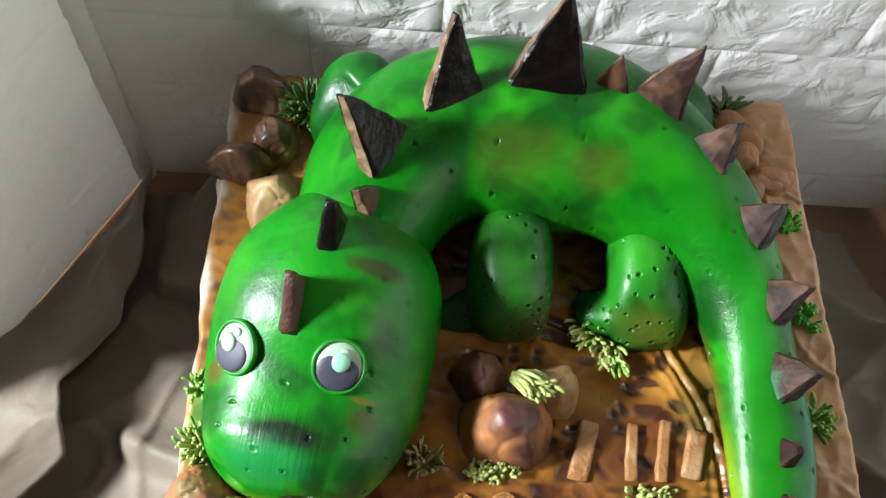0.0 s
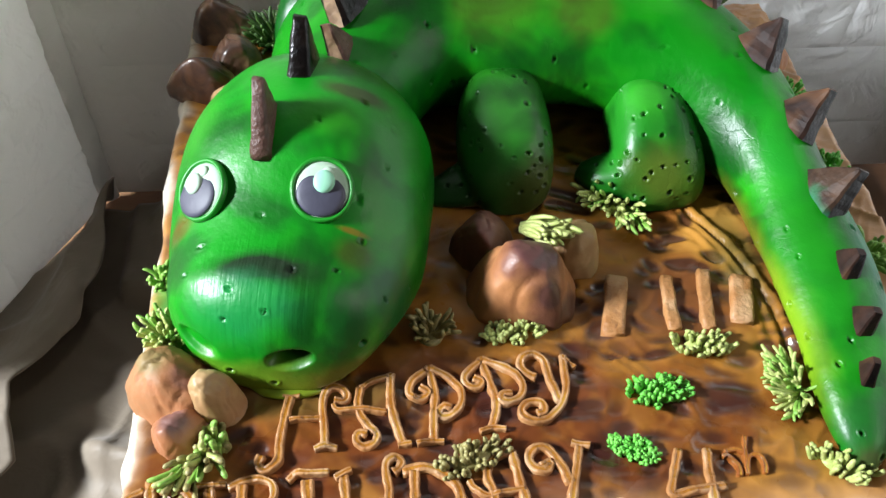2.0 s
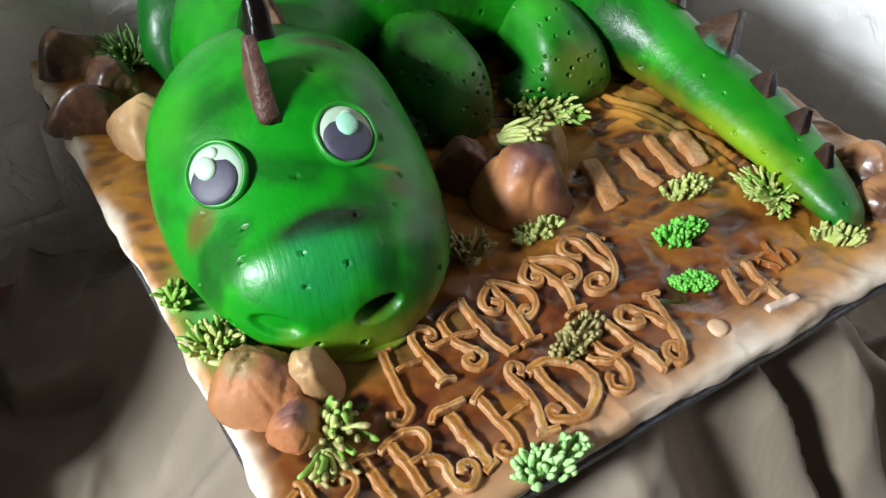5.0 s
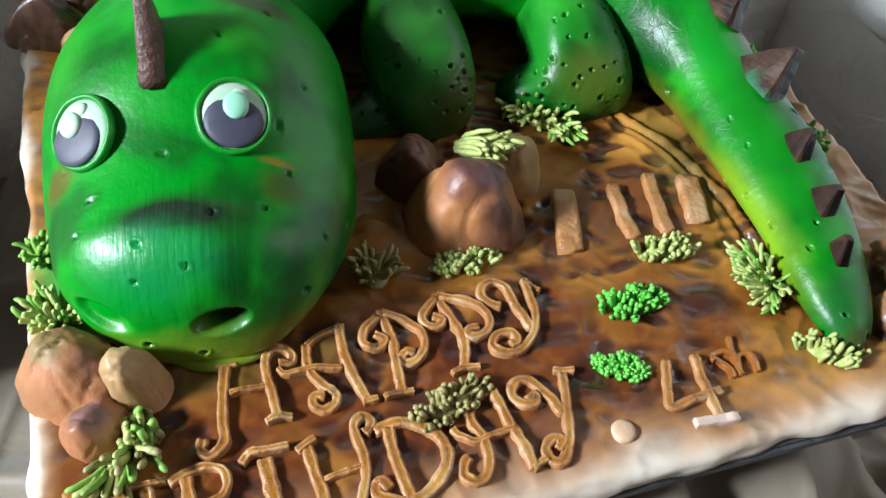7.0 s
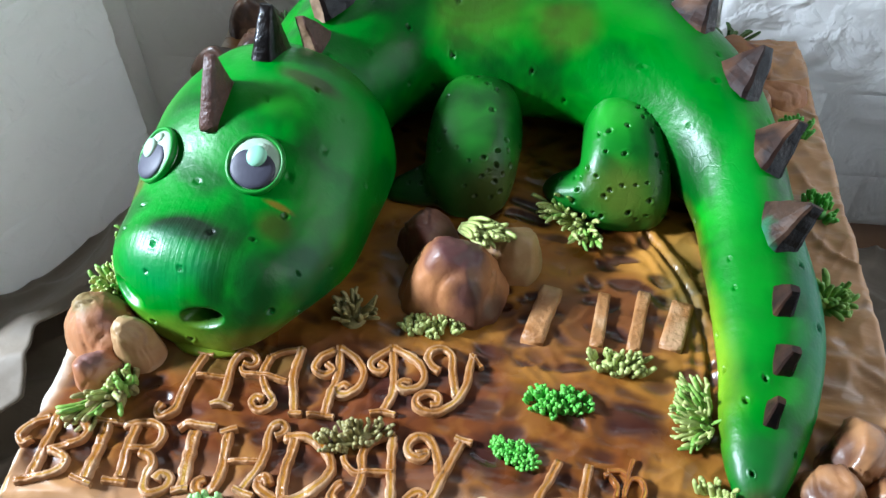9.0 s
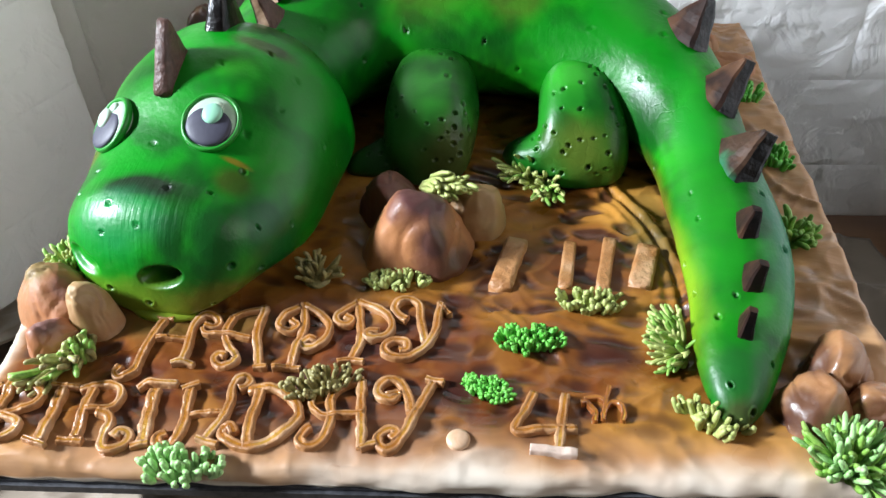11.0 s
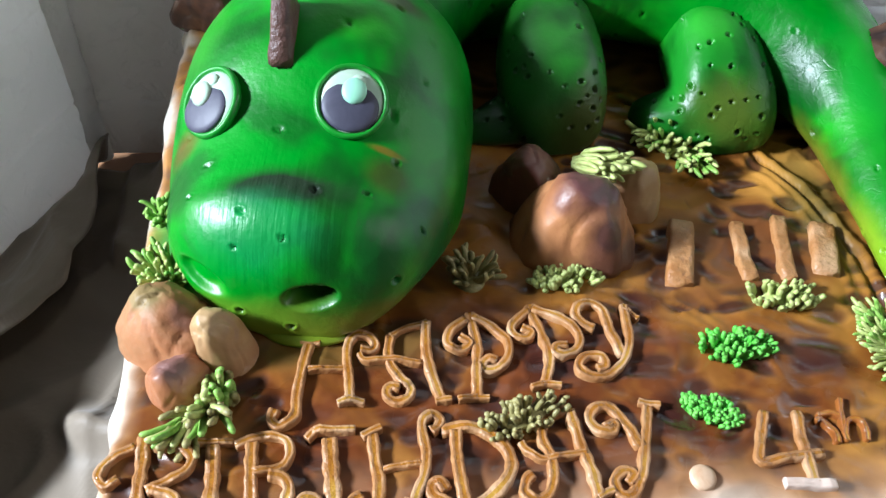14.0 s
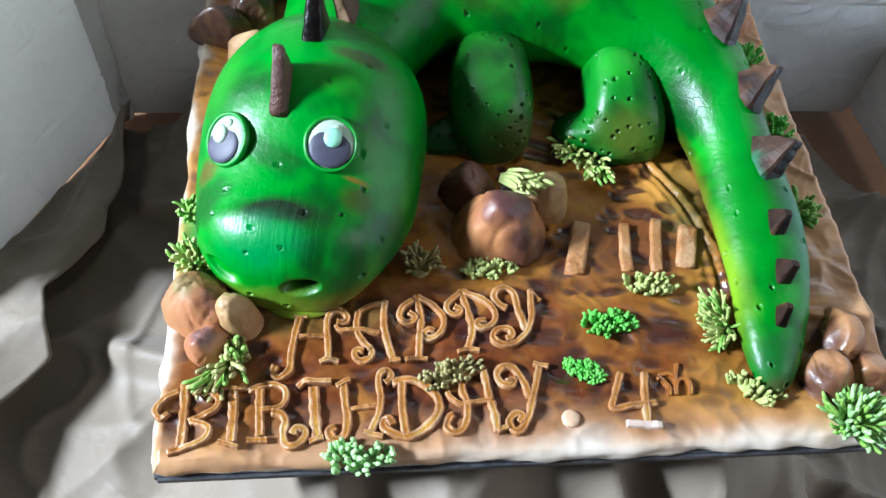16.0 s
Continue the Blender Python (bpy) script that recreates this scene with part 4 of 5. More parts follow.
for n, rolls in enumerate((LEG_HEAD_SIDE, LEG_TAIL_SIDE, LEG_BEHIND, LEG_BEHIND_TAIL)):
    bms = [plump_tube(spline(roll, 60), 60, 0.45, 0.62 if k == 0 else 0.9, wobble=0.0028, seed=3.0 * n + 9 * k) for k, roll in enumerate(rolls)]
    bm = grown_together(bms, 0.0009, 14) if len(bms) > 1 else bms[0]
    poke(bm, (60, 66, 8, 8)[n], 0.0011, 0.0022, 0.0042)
    part("leg", bm, (M_LEG_OLIVE, M_LEG, M_LEG_DARK_SHADED, M_BODY)[n], dino)


def plate(base, axis, along, width, height, thick, lean=0.0, blunt=0.12):
    """A triangular back plate cut from thick paste."""
    bm = bmesh.new()
    rows = []
    nz = 10
    for j in range(nz + 1):
        u = j / nz
        hw = width / 2 * ((1 - u) ** 0.9 * (1 - blunt) + blunt * (1 - u * 0.55))
        ht = thick / 2 * (1 - 0.55 * u)
        off = lean * height * u ** 1.4
        ring = []
        for kx, ky in ((-1, -0.62), (-0.90, -0.95), (-0.3, -1.08), (0.3, -1.08), (0.90, -0.95), (1, -0.62), (1, 0.62), (0.90, 0.95), (0.3, 1.08), (-0.3, 1.08), (-0.90, 0.95), (-1, 0.62)):
            p = Vector((kx * hw + off, ky * ht, -0.004 + (height + 0.004) * u))
            p += 0.035 * width * Vector((noise.noise(p * 160 + base * 50), 0.7 * noise.noise(p * 150 + base * 80), 0.4 * noise.noise(p * 170)))
            ring.append(p)
        rows.append(ring)
    vs = grid_faces(bm, rows, close=True)
    bm.faces.ensure_lookup_table()
    # head-side edge pale as if lit, tail-side edge and outer face dark
    for k in range(len(bm.faces)):
        if k % 12 == 11:
            bm.faces[k].material_index = 1
        elif k % 12 > 4:
            bm.faces[k].material_index = 2
    bm.faces.new(list(reversed(vs[0])))
    bm.faces.new(vs[-1])
    z = axis.normalized()
    y = z.cross(along).normalized()
    x = y.cross(z)
    bmesh.ops.transform(bm, matrix=Matrix.Translation(base) @ Matrix((x, y, z)).transposed().to_4x4(), verts=bm.verts[:])
    bmesh.ops.recalc_face_normals(bm, faces=bm.faces[:])
    return bm


# x, y, width, height, thickness, lean along the back, tilt outwards, material
PLATES = [
    (-0.0870, 0.0540, 0.020, 0.016, 0.010, -0.4, 0.3, M_SPIKE_BROWN),
    (-0.0810, 0.0825, 0.036, 0.042, 0.013, -0.15, 0.50, M_SPIKE),
    (-0.0455, 0.1145, 0.034, 0.043, 0.011, 0.15, 0.45, M_SPIKE),
    (0.0055, 0.1255, 0.045, 0.050, 0.013, 0.10, 0.45, M_SPIKE),
    (0.0430, 0.1290, 0.022, 0.016, 0.010, 0.0, 0.45, M_SPIKE_TAN),
    (0.0695, 0.1220, 0.031, 0.036, 0.013, 0.2, 0.5, M_SPIKE_TAN),
    (0.0975, 0.0950, 0.029, 0.021, 0.014, 0.1, 0.6, M_SPIKE_TAN),
    (0.1190, 0.0560, 0.029, 0.019, 0.015, 0.1, 0.6, M_SPIKE_TAN),
    (0.1300, 0.0180, 0.027, 0.020, 0.014, 0.1, 0.6, M_SPIKE_TAN),
    (0.1330, -0.0200, 0.030, 0.019, 0.015, 0.25, 0.6, M_SPIKE_TEAL),
    (0.1300, -0.0590, 0.018, 0.0092, 0.0095, 0.1, 0.25, M_SPIKE_TAN),
    (0.1280, -0.0850, 0.018, 0.0094, 0.0090, 0.2, 0.25, M_SPIKE_TAN),
    (0.1210, -0.1095, 0.015, 0.0080, 0.0070, -0.2, 0.15, M_SPIKE_TAN),
]
spine_xy = spline(SPINE, 400)[:, :2]
for x, y, w, hgt, th, lean, tilt, mat in PLATES:
    place, nrm = top_of(BODY, x, y)
    i = int(np.argmin(((spine_xy - (x, y)) ** 2).sum(1)))
    i = min(max(i, 2), 396)
    tg = Vector((*(spine_xy[i + 2] - spine_xy[i - 2]), 0)).normalized()
    outward = Vector((-tg.y, tg.x, 0))
    axis = Vector((0, 0, 1)) + outward * tilt
    ob = part("back_plate", plate(place, axis, tg, w, hgt, th, lean, 0.10 if hgt > 0.0095 else 0.46), mat, dino, smooth=False)
    ob.data.materials.append(M_SPIKE_LIT_EDGE)
    ob.data.materials.append(M_SPIKE)
fwd = Vector((math.sin(radians(-9)), -math.cos(radians(-9)), 0))
for x, y, w, hgt, th, lean, mat in ((-0.1185, -0.006, 0.030, 0.021, 0.0092, -0.30, M_SPIKE_BROWN), (-0.1030, 0.029, 0.026, 0.022, 0.012, -0.15, M_SPIKE)):
    q = inv @ Vector((x, y, 0))
    place, nrm = top_of(HEAD, q.x, q.y)
    part("back_plate", plate(HEAD_AT @ place, Vector((0, 0, 1)) + 0.4 * nrm, fwd, w, hgt, th, lean, 0.22), mat, dino).data.materials.append(mat)

# ---------- sugar rocks ----------
def rock(x, y, rx, ry, h, mat, label, turn=0.0, seed=1.0, sink=0.15, facet=0.7, boxy=False, seams=2, skirt=0.0):
    """A stone pinched from paste: rounded facets and a few creases."""
    rnd = random.Random(int(seed * 10))
    planes = []
    for n in range(9):
        p = Vector((rnd.gauss(0, 1), rnd.gauss(0, 1), abs(rnd.gauss(0.2, 0.8)))).normalized()
        planes.append((p, rnd.uniform(0.72, 0.98)))
    if boxy:
        planes = [(Vector(p).normalized(), d) for p, d in (((0.15, 0.1, 1), 0.86), ((-0.25, -1, 0.60), 0.82), ((-1, -0.1, 0.70), 0.82), ((1, -0.2, 0.60), 0.82), ((0.1, 1, 0.6), 0.84))]
    sharp = 18 if boxy else 14
    bm = bmesh.new()
    bmesh.ops.create_icosphere(bm, subdivisions=5, radius=1.0)
    for v in bm.verts:
        s = v.co.copy()
        flat = sum(max(0.0, p.dot(s) / d) ** sharp for p, d in planes)
        flat = min(1.15, max(flat, 1e-6) ** (-1 / sharp))
        f = (1 - facet) * 1.0 + facet * flat + 0.05 * noise.noise(s * 1.3 + Vector((seed, seed, 0)))
        f += 0.022 * noise.noise(s * 5 + Vector((seed, 0, 0))) - 0.05 * (1 - min(1.0, abs(noise.noise(s * 0.9 + Vector((0, 3 * seed, seed)))) * 9)) ** 2
        f *= 1 + skirt * max(0.0, 1 - abs(s.z)) ** 5
        z = s.z if s.z > 0 else s.z * sink
        v.co = Vector((s.x * rx * f, s.y * ry * f, z * h * f))
    # seams where the paste was folded
    for n in range(seams):
        a = Vector((rnd.gauss(0, 1), rnd.gauss(0, 1), rnd.uniform(0.6, 1.4))).normalized()
        across = Vector((rnd.gauss(0, 1), rnd.gauss(0, 1), rnd.gauss(0, 0.5))).cross(a).normalized()
        along = a.cross(across)
        half = rnd.uniform(0.30, 0.60)
        for v in bm.verts:
            s = Vector((v.co.x / rx, v.co.y / ry, v.co.z / h)).normalized()
            u, w = s.dot(along), s.dot(across) + 0.08 * noise.noise(s * 4 + a * 9)
            if s.dot(a) > 0 and abs(u) < half and abs(w) < 0.3:
                deep = 0.065 * math.exp(-(w / 0.028) ** 2) - 0.040 * math.exp(-((w - 0.09) / 0.055) ** 2)
                v.co *= 1 - deep * smoothstep(half, half * 0.6, abs(u))
    at = Matrix.Translation((x, y, 0.0008)) @ Matrix.Rotation(turn, 4, 'Z')
    return thing("rock", bm, mat, label, "sugar rock", "modelled rocks on the cake board", at=at)


ROCKS = [
    (-0.0090, -0.0450, 0.0225, 0.0190, 0.0340, M_ROCK, "large creased tan and plum-brown fondant rock on the board"),
    (-0.0235, -0.0195, 0.015, 0.015, 0.025, M_ROCK_DARK, "dark red-brown fondant rock behind a larger one"),
    (0.0145, -0.0245, 0.016, 0.014, 0.023, M_ROCK_PALE, "tan fondant rock with a grass tuft on it"),
    (-0.1615, -0.0845, 0.0180, 0.0158, 0.026, M_ROCK_ORANGE, "orange-tan fondant rock by the snout"),
    (-0.1445, -0.0935, 0.0130, 0.0098, 0.020, M_ROCK_PALE, "small tan fondant rock by the snout"),
    (-0.1570, -0.1060, 0.0115, 0.0095, 0.014, M_ROCK_MAUVE, "low mauve-brown fondant rock by the snout"),
    (0.157, -0.114, 0.017, 0.014, 0.017, M_ROCK_TAN, "tan fondant rock beside the tail tip"),
    (0.142, -0.134, 0.015, 0.013, 0.016, M_ROCK_TAN, "brown fondant rock beside the tail tip"),
    (0.166, -0.134, 0.013, 0.012, 0.014, M_ROCK_TAN, "small brown fondant rock at the board's edge"),
    (-0.154, 0.160, 0.019, 0.015, 0.022, M_ROCK_CUP, "brown and cream fondant rock in the back corner"),
    (-0.150, 0.124, 0.016, 0.015, 0.020, M_ROCK_CUP, "brown fondant rock near the back corner"),
    (-0.166, 0.110, 0.014, 0.017, 0.021, M_ROCK_CUP, "dark brown fondant rock at the board's edge"),
    (-0.142, 0.085, 0.022, 0.018, 0.020, M_ROCK_PALE, "pale tan fondant rock behind the head"),
    (0.1390, 0.1475, 0.018, 0.014, 0.019, M_ROCK_ORANGE, "orange-brown fondant rock in the back corner"),
    (0.141, 0.128, 0.015, 0.013, 0.015, M_ROCK, "brown fondant rock beside the back"),
    (0.143, 0.108, 0.012, 0.012, 0.012, M_ROCK_TAN, "small tan fondant rock beside the back"),
    (0.1585, 0.1155, 0.012, 0.015, 0.014, M_ROCK, "brown fondant rock at the board's edge"),
]
for n, (x, y, rx, ry, h, mat, label) in enumerate(ROCKS):
    rock(x, y, rx, ry, h, mat, label, 0.7 * n, 1.7 + 2.3 * n, facet=0.50 if n == 0 else 0.62 if n < 6 and n != 2 else 0.86, boxy=n == 0, skirt=0.13 if n == 0 else 0.03, seams=(1, 1, 1, 3, 1, 2)[n] if n < 6 else 2)


# ---------- grass tufts ----------
def strand(root, tip, r, seg=6):
    bm = bmesh.new()
    root, tip = Vector(root), Vector(tip)
    d = (tip - root).normalized()
    side = d.orthogonal().normalized()
    other = d.cross(side)
    bend = Vector((random.uniform(-1, 1), random.uniform(-1, 1), random.uniform(-0.3, 0.6))) * (tip - root).length * 0.16
    rings = []
    for u, s in ((0, 0.9), (0.35, 1.0), (0.75, 1.0), (0.94, 0.85), (1.0, 0.4)):
        c = root.lerp(tip, u) + bend * math.sin(math.pi * u)
        rings.append([c + (side * math.cos(2 * math.pi * i / seg) + other * math.sin(2 * math.pi * i / seg)) * r * s for i in range(seg)])
    vs = grid_faces(bm, rings, close=True)
    bm.faces.new(vs[-1])
    return bm


def tuft(x, y, z, length, wide, deep, count, kind, style, label, r=0.0011, turn=0.0, sweep=(0, 0), fan=1.0):
    """style: seed (short upright pegs), star (long strands lying outwards), mop (long strands standing and falling over)"""
    kinds = kind.split()
    mat = M_MAT_GRASS[kinds[0]]
    pad = disc(1.0, 1.0, 16, 3)
    for v in pad.verts:
        v.co = Vector((v.co.x * wide * 0.6, v.co.y * deep * 0.6, v.co.z * 0.0016))
    ob = thing("grass_tuft", pad, mat, label, "grass tuft", "piped grass tufts on the cake board", at=Matrix.Translation((x, y, z)) @ Matrix.Rotation(turn, 4, 'Z'))
    for n in range(count):
        a = random.uniform(0, 2 * math.pi)
        q = math.sqrt(random.random())
        ox, oy = wide * q * math.cos(a), deep * q * math.sin(a)
        ln = length * random.uniform(0.75, 1.2)
        rr = r * random.uniform(0.82, 1.15)
        if style == "seed":
            bm = strand((ox, oy, -0.001), (ox * 1.25 + random.uniform(-1, 1) * 0.2 * ln, oy * 1.25 + random.uniform(-1, 1) * 0.2 * ln, ln * (1.15 - 0.6 * q * q)), rr)
        else:
            up = random.uniform(0.15, 0.9) if style == "star" else random.uniform(0.4, 1.2)
            d = Vector((fan * ox / wide + sweep[0], fan * oy / deep + sweep[1], up)).normalized()
            root = Vector((ox * (0.45 if fan == 1 else 0.9), oy * 0.45, 0.0005))
            bm = strand(root, root + d * ln, rr)
        part("strand", bm, M_MAT_GRASS[kinds[n % len(kinds)]], ob)
    return ob


tuft(0.0450, 0.0065, 0.001, 0.0125, 0.019, 0.006, 84, "sage leaf sage", "star", "pale green sugar-paste grass tuft beside a foot", r=0.0011, turn=-0.72, sweep=(0.25, -0.75), fan=0.6)
tuft(-0.002, -0.022, 0.020, 0.015, 0.010, 0.008, 52, "sage", "star", "pale green sugar-paste grass lying on a rock", r=0.0013, sweep=(1.0, -0.9), fan=0.4)
tuft(-0.0163, -0.0668, 0.001, 0.0055, 0.0120, 0.0055, 80, "sage", "seed", "pale green pegs of paste below a rock")
tuft(-0.0530, -0.0640, 0.001, 0.009, 0.010, 0.011, 34, "dusk", "mop", "brownish sugar-paste grass tuft beside the head")
tuft(0.0662, -0.0783, 0.001, 0.006, 0.0135, 0.006, 60, "sage", "seed", "pale green pegs of paste in a low tuft")
tuft(0.0400, -0.1008, 0.001, 0.0052, 0.0125, 0.0068, 90, "lime", "seed", "bright green sugar-paste grass tuft", r=0.0010)
tuft(0.0240, -0.1258, 0.001, 0.0028, 0.0090, 0.0052, 130, "lime", "seed", "flat bright green oval of short paste pegs", r=0.0008, turn=-0.5)
tuft(0.1000, -0.1020, 0.001, 0.013, 0.005, 0.019, 90, "sage leaf sage", "star", "tall pale green grass tuft beside the tail", r=0.0009, sweep=(-0.9, 0.1))
tuft(0.106, -0.139, 0.001, 0.007, 0.013, 0.006, 46, "sage", "seed", "pale green pegs of paste under the tail tip", turn=-0.5)
tuft(-0.1660, -0.0585, 0.001, 0.010, 0.012, 0.014, 64, "sage leaf sage", "mop", "yellow-green grass tuft beside the head")
tuft(-0.1500, -0.1195, 0.001, 0.014, 0.010, 0.005, 24, "sage dusk leaf dusk", "star", "olive-green strands of grass in front of small rocks", r=0.0014, turn=0.45, sweep=(-0.55, -0.65), fan=0.7)
tuft(-0.1435, -0.1120, 0.001, 0.009, 0.0065, 0.0055, 28, "leaf dusk sage", "seed", "fresh green upright pegs beside small rocks", r=0.0014)
tuft(-0.0412, -0.1252, 0.001, 0.006, 0.014, 0.006, 55, "dusk", "seed", "olive pegs of paste between the lettering", turn=0.3)
tuft(-0.0855, -0.1645, 0.000, 0.007, 0.0135, 0.007, 65, "mint", "seed", "fresh green tuft at the board's front edge", r=0.0012)
tuft(0.150, -0.158, 0.001, 0.015, 0.014, 0.011, 110, "leaf mint", "mop", "large bright green tuft at the board's corner", r=0.0012)
tuft(0.164, 0.088, 0.001, 0.008, 0.008, 0.008, 36, "lime", "seed", "small bright green tuft beside the back")
tuft(0.166, 0.026, 0.001, 0.008, 0.007, 0.010, 36, "lime", "seed", "small bright green tuft beside the tail")
tuft(0.160, -0.035, 0.001, 0.010, 0.009, 0.014, 46, "leaf", "mop", "green grass tuft beside the tail", r=0.0013)
tuft(-0.128, 0.152, 0.001, 0.015, 0.014, 0.018, 80, "moss", "star", "dark green grass tuft in the back corner", r=0.0012)
tuft(0.135, 0.166, 0.001, 0.015, 0.012, 0.006, 26, "moss", "star", "olive-brown grass in the back corner", r=0.0013)
tuft(-0.172, -0.028, 0.001, 0.008, 0.005, 0.008, 24, "leaf", "mop", "thin green grass beside the head")

# ---------- lettering ----------
GLYPHS = {}
GLYPHS["H"] = [(1.1, [(0.345, 0.911), (0.305, 0.734), (0.264, 0.507), (0.23, 0.286), (0.227, 0.122), (0.165, 0.034), (0.067, 0.0), (0.0, 0.079), (0.033, 0.175)]), (0.8, [(0.255, 0.927), (0.344, 0.918), (0.452, 0.908)]), (0.6, [(0.336, 0.58), (0.499, 0.588), (0.687, 0.604)]), (1, [(0.85, 0.81), (0.958, 0.807), (1.0, 0.9), (0.927, 0.99), (0.805, 1.0), (0.734, 0.907), (0.714, 0.722), (0.731, 0.492), (0.736, 0.242)]), (0.7, [(0.622, 0.199), (0.742, 0.241), (0.875, 0.217)])]
GLYPHS["A"] = [(1, [(0.364, 0.846), (0.328, 0.622), (0.361, 0.448), (0.468, 0.283), (0.561, 0.174), (0.512, 0.048), (0.372, 0.023), (0.286, 0.108), (0.333, 0.196), (0.433, 0.17)]), (0.7, [(0.364, 0.846), (0.547, 0.948), (0.795, 0.991)]), (1.1, [(0.781, 1.0), (0.761, 0.578), (0.827, 0.272), (0.886, 0.035)]), (0.6, [(0.825, 0.0), (0.906, 0.012), (1.0, 0.016)]), (0.6, [(0.0, 0.615), (0.055, 0.535), (0.252, 0.529), (0.396, 0.525), (0.71, 0.469)])]
GLYPHS["P"] = [(1.1, [(0.422, 1.0), (0.499, 0.632), (0.443, 0.373), (0.402, 0.054)]), (0.65, [(0.079, 0.0), (0.382, 0.041), (0.594, 0.029)]), (0.95, [(0.226, 0.739), (0.381, 0.663), (0.275, 0.599), (0.085, 0.595), (0.0, 0.669), (0.08, 0.808), (0.344, 0.932)]), (0.95, [(0.47, 0.961), (0.808, 0.857), (1.0, 0.675), (0.996, 0.492), (0.819, 0.359), (0.608, 0.334), (0.535, 0.392), (0.651, 0.462), (0.798, 0.43)])]
GLYPHS["P leaning"] = [(1.1, [(0.338, 1.0), (0.448, 0.596), (0.498, 0.321), (0.388, 0.072)]), (0.65, [(0.154, 0.0), (0.383, 0.044), (0.602, 0.011)]), (0.95, [(0.159, 0.715), (0.29, 0.66), (0.217, 0.593), (0.071, 0.603), (0.0, 0.703), (0.079, 0.817), (0.312, 0.953)]), (0.95, [(0.379, 0.96), (0.779, 0.797), (0.969, 0.648), (1.0, 0.511), (0.897, 0.401), (0.703, 0.346), (0.59, 0.385), (0.639, 0.458), (0.797, 0.462)])]
GLYPHS["Y"] = [(1, [(0.327, 0.634), (0.187, 0.697), (0.099, 0.811), (0.144, 0.933), (0.334, 1.0), (0.495, 0.891), (0.538, 0.63), (0.614, 0.375), (0.655, 0.266)]), (1, [(0.841, 0.964), (0.81, 0.71), (0.792, 0.48), (0.674, 0.233), (0.501, 0.091), (0.289, 0.0), (0.083, 0.037), (0.0, 0.16), (0.13, 0.279), (0.334, 0.266), (0.363, 0.135), (0.247, 0.105)]), (0.7, [(0.814, 0.965), (0.897, 0.883), (1.0, 0.767)])]
GLYPHS["B"] = [(1.3, [(0.424, 1.0), (0.447, 0.717), (0.466, 0.426), (0.458, 0.077)]), (0.8, [(0.351, 0.886), (0.144, 0.797), (0.023, 0.689), (0.0, 0.578), (0.1, 0.495), (0.214, 0.57)]), (0.95, [(0.566, 0.865), (0.836, 0.843), (1.0, 0.722), (0.947, 0.586), (0.747, 0.482), (0.554, 0.398)]), (0.9, [(0.617, 0.408), (0.819, 0.351), (0.888, 0.276), (0.822, 0.167), (0.67, 0.091), (0.451, 0.049), (0.255, 0.0)])]
GLYPHS["I"] = [(1.3, [(0.448, 0.941), (0.523, 0.488), (0.506, 0.08)]), (0.7, [(0.026, 0.985), (0.505, 0.985), (1.0, 1.0)]), (0.7, [(0.0, 0.09), (0.436, 0.041), (0.804, 0.0)])]
GLYPHS["R"] = [(1.2, [(0.203, 0.928), (0.219, 0.609), (0.239, 0.182)]), (0.85, [(0.016, 0.113), (0.196, 0.118), (0.371, 0.117)]), (0.85, [(0.0, 0.914), (0.227, 0.986), (0.44, 1.0), (0.639, 0.913), (0.665, 0.747), (0.529, 0.618), (0.238, 0.567)]), (1.1, [(0.427, 0.539), (0.588, 0.512), (0.676, 0.385), (0.638, 0.218), (0.678, 0.051), (0.808, 0.0), (0.979, 0.104), (1.0, 0.243), (0.855, 0.283), (0.803, 0.191)])]
GLYPHS["T"] = [(1.5, [(0.47, 0.895), (0.506, 0.517), (0.569, 0.076)]), (0.8, [(0.0, 0.913), (0.202, 1.0), (0.538, 0.985), (1.0, 0.975)]), (0.8, [(0.351, 0.0), (0.559, 0.035), (0.759, 0.058)])]
GLYPHS["H tall"] = [(0.7, [(0.112, 0.783), (0.22, 0.833), (0.329, 0.869)]), (1.2, [(0.227, 0.799), (0.25, 0.517), (0.284, 0.3), (0.253, 0.091), (0.17, 0.01), (0.048, 0.021), (0.0, 0.132), (0.096, 0.196)]), (0.6, [(0.33, 0.43), (0.523, 0.448), (0.745, 0.459)]), (1, [(0.884, 0.803), (0.955, 0.848), (1.0, 0.935), (0.912, 1.0), (0.798, 0.928), (0.787, 0.773), (0.816, 0.586), (0.775, 0.343), (0.692, 0.177), (0.637, 0.051)]), (0.75, [(0.533, 0.079), (0.676, 0.037), (0.825, 0.0)])]
GLYPHS["D"] = [(1.2, [(0.357, 0.956), (0.339, 0.585), (0.354, 0.285), (0.39, 0.0)]), (1.25, [(0.174, 0.971), (0.444, 1.0), (0.726, 0.928), (0.949, 0.72), (1.0, 0.514), (0.89, 0.291), (0.669, 0.121), (0.413, 0.02), (0.189, 0.072), (0.011, 0.178), (0.0, 0.292), (0.097, 0.324), (0.166, 0.221)])]
GLYPHS["A tall"] = [(1.05, [(0.716, 1.0), (0.489, 0.964), (0.351, 0.861), (0.301, 0.674), (0.356, 0.467), (0.344, 0.24), (0.26, 0.068), (0.109, 0.017), (0.0, 0.105), (0.049, 0.246), (0.123, 0.289)]), (1.1, [(0.685, 0.987), (0.732, 0.582), (0.784, 0.296), (0.818, 0.0)]), (0.7, [(0.804, 0.001), (0.903, 0.048), (1.0, 0.076)]), (0.7, [(0.046, 0.649), (0.107, 0.544), (0.26, 0.437), (0.506, 0.461), (0.783, 0.484)])]
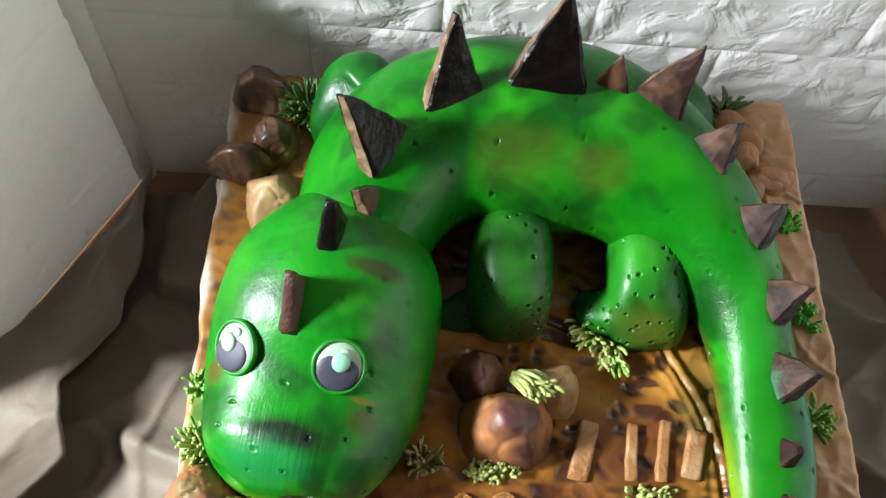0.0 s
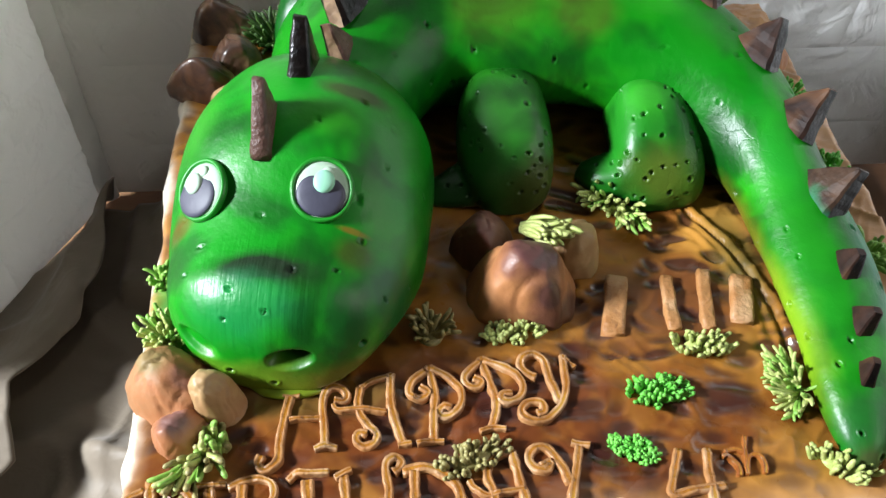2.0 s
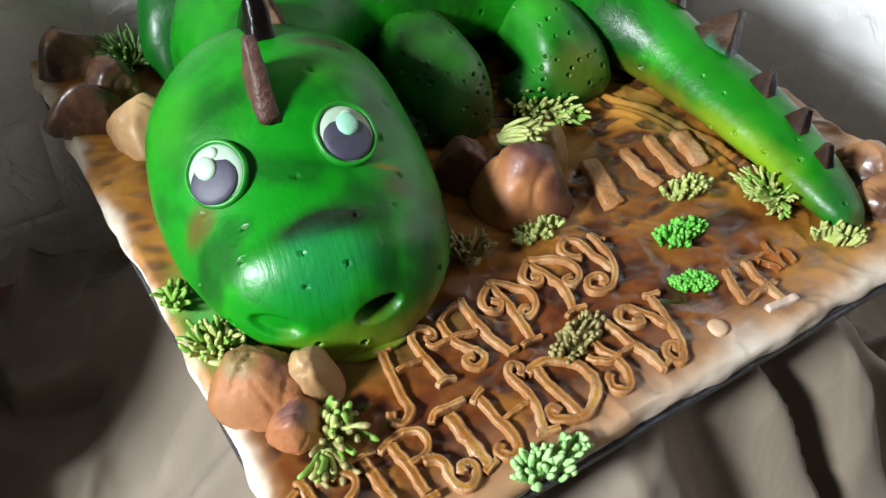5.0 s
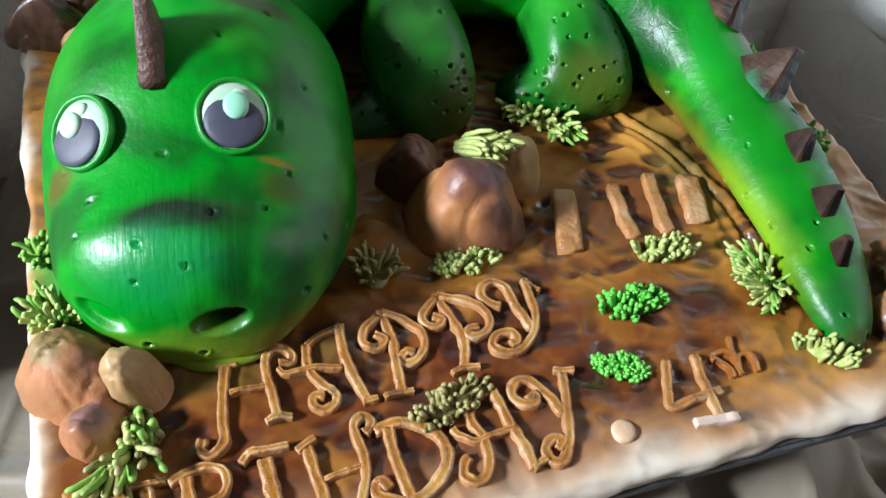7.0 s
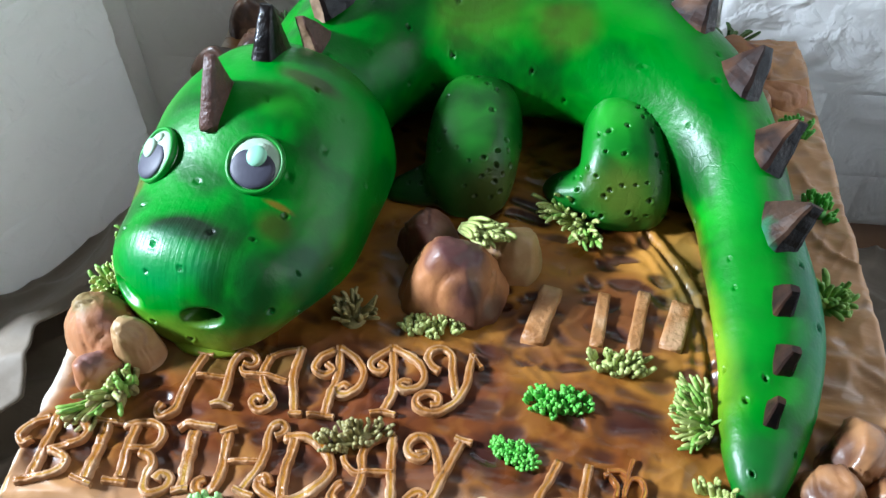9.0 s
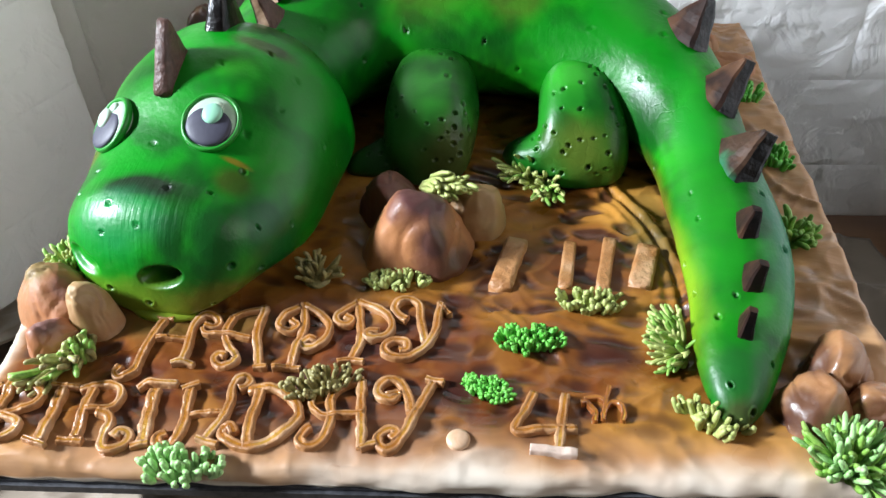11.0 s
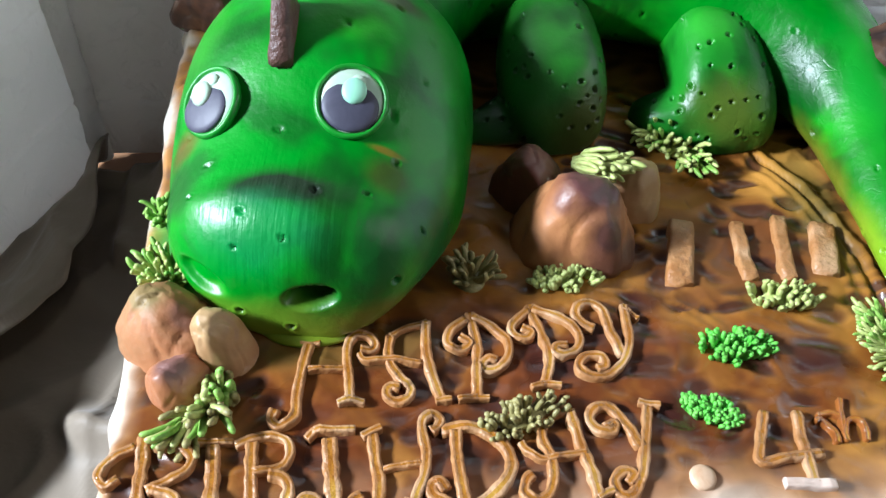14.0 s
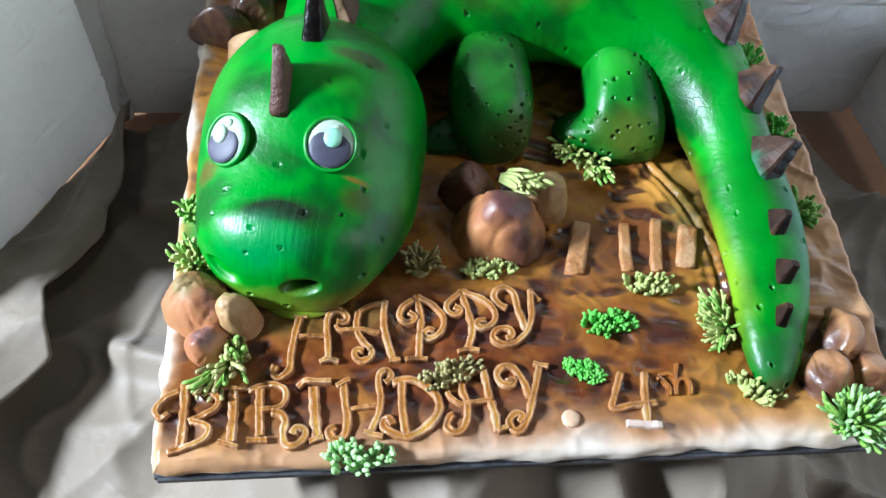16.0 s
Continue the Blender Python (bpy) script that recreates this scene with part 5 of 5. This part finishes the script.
GLYPHS["Y tall"] = [(1.1, [(0.168, 0.696), (0.314, 0.759), (0.244, 0.661), (0.081, 0.679), (0.0, 0.781), (0.029, 0.895), (0.168, 0.959), (0.346, 0.92), (0.492, 0.687), (0.56, 0.462)]), (1.05, [(0.842, 0.962), (0.718, 0.68), (0.591, 0.415), (0.481, 0.178), (0.305, 0.0), (0.166, 0.023), (0.117, 0.141), (0.258, 0.236), (0.379, 0.194), (0.29, 0.117)]), (0.7, [(0.722, 1.0), (0.853, 0.969), (1.0, 0.937)])]
GLYPHS["4"] = [(1, [(0.325, 1.0), (0.15, 0.669), (0.0, 0.342), (0.448, 0.379), (1.0, 0.42)]), (1.1, [(0.848, 0.993), (0.752, 0.515), (0.681, 0.046)]), (1.1, [(0.222, 0.051), (0.597, 0.025), (0.969, 0.0)])]
GLYPHS["t"] = [(1, [(0.0, 0.78), (0.35, 0.80), (0.75, 0.45), (0.65, 0.0)]), (1, [(0.2, 0.95), (0.9, 1.0), (1.3, 0.85)])]
GLYPHS["h"] = [(1, [(0.5, 1.0), (0.2, 0.5), (0.0, 0.0)]), (1, [(0.02, 0.15), (0.35, 0.44), (0.8, 0.44), (1.0, 0.2), (0.9, 0.0)])]


def letter(ch, x0, x1, y0, y1, w=0.00175, h=0.0024, mat=None, words=""):
    ob = new("letter")
    cx_, cy_ = (x0 + x1) / 2, (y0 + y1) / 2
    ob.location = (cx_, cy_, 0.0)
    tagged(ob, words or f"caramel-coloured sugar {'number' if ch == '4' else 'letter'} {ch[0]} laid on the fondant earth", "letter", "birthday lettering")
    for n, (wide, stroke) in enumerate(GLYPHS[ch]):
        bm = bmesh.new()
        pts = [((x1 - x0) * (u - 0.5), (y1 - y0) * (v - 0.5)) for u, v in stroke]
        ribbon(bm, pts, w * wide, h * (1 + 0.05 * n), rough=0.34, n=34, groove=0.09, bed=lambda a, b: ground_z(cx_ + a, cy_ + b))
        bmesh.ops.recalc_face_normals(bm, faces=bm.faces[:])
        part("stroke", bm, M_LETTER_WHITE if ch == "4" and n == 2 else mat or M_LETTER, ob).data.materials.append(M_LETTER_WHITE if ch == "4" and n == 2 else M_GLAZE)
    return ob


WORDS = [("H", -0.1250, -0.0899, -0.1244, -0.0891), ("A", -0.0956, -0.0647, -0.1172, -0.0853), ("P", -0.0643, -0.0427, -0.1169, -0.0817), ("P leaning", -0.0405, -0.0164, -0.1135, -0.0786), ("Y", -0.0186, 0.0073, -0.1104, -0.0791),
         ("B", -0.1771, -0.1490, -0.1590, -0.1256), ("I", -0.1479, -0.1368, -0.1577, -0.1287), ("R", -0.1361, -0.1099, -0.1580, -0.1277), ("T", -0.1134, -0.0975, -0.1558, -0.1265), ("H tall", -0.0986, -0.0693, -0.1558, -0.1222),
         ("D", -0.0739, -0.0474, -0.1568, -0.1275), ("A tall", -0.0448, -0.0163, -0.1557, -0.1231), ("Y tall", -0.0187, 0.0067, -0.1554, -0.1206), ("4", 0.0343, 0.0569, -0.1558, -0.1278)]
for ch, x0, x1, y0, y1 in WORDS:
    letter(ch, x0, x1, y0, y1)
letter("t", 0.0590, 0.0660, -0.1405, -0.1290, 0.0010, 0.0022, M_SYRUP, "small glossy brown syrup letter t beside the number")
letter("h", 0.0665, 0.0745, -0.1405, -0.1240, 0.0010, 0.0022, M_SYRUP, "small glossy brown syrup letter h beside the number")
bm = disc(0.0044, 0.0015, 24, 5)
thing("sugar_dot", bm, M_LETTER_PALE, "pale flat sugar dot after the lettering", "sugar dot", at=Matrix.Translation((0.0135, -0.1505, ground_z(0.0135, -0.1505) + 0.0008)))
# the name on the cake as plain bars
for x0, y0, x1, y1, w in ((0.028, -0.070, 0.036, -0.040, 0.0050), (0.056, -0.070, 0.060, -0.040, 0.0030), (0.072, -0.070, 0.078, -0.038, 0.0030), (0.088, -0.068, 0.095, -0.043, 0.0050)):
    bm = bmesh.new()
    ribbon(bm, [(x0, y0), (x1, y1)], w, 0.0030, rough=0.12, groove=0.0, bed=ground_z)
    bmesh.ops.recalc_face_normals(bm, faces=bm.faces[:])
    thing("bar", bm, M_LETTER, "plain caramel-coloured sugar bar laid on the fondant earth", "sugar bar", "sugar bars above the lettering")
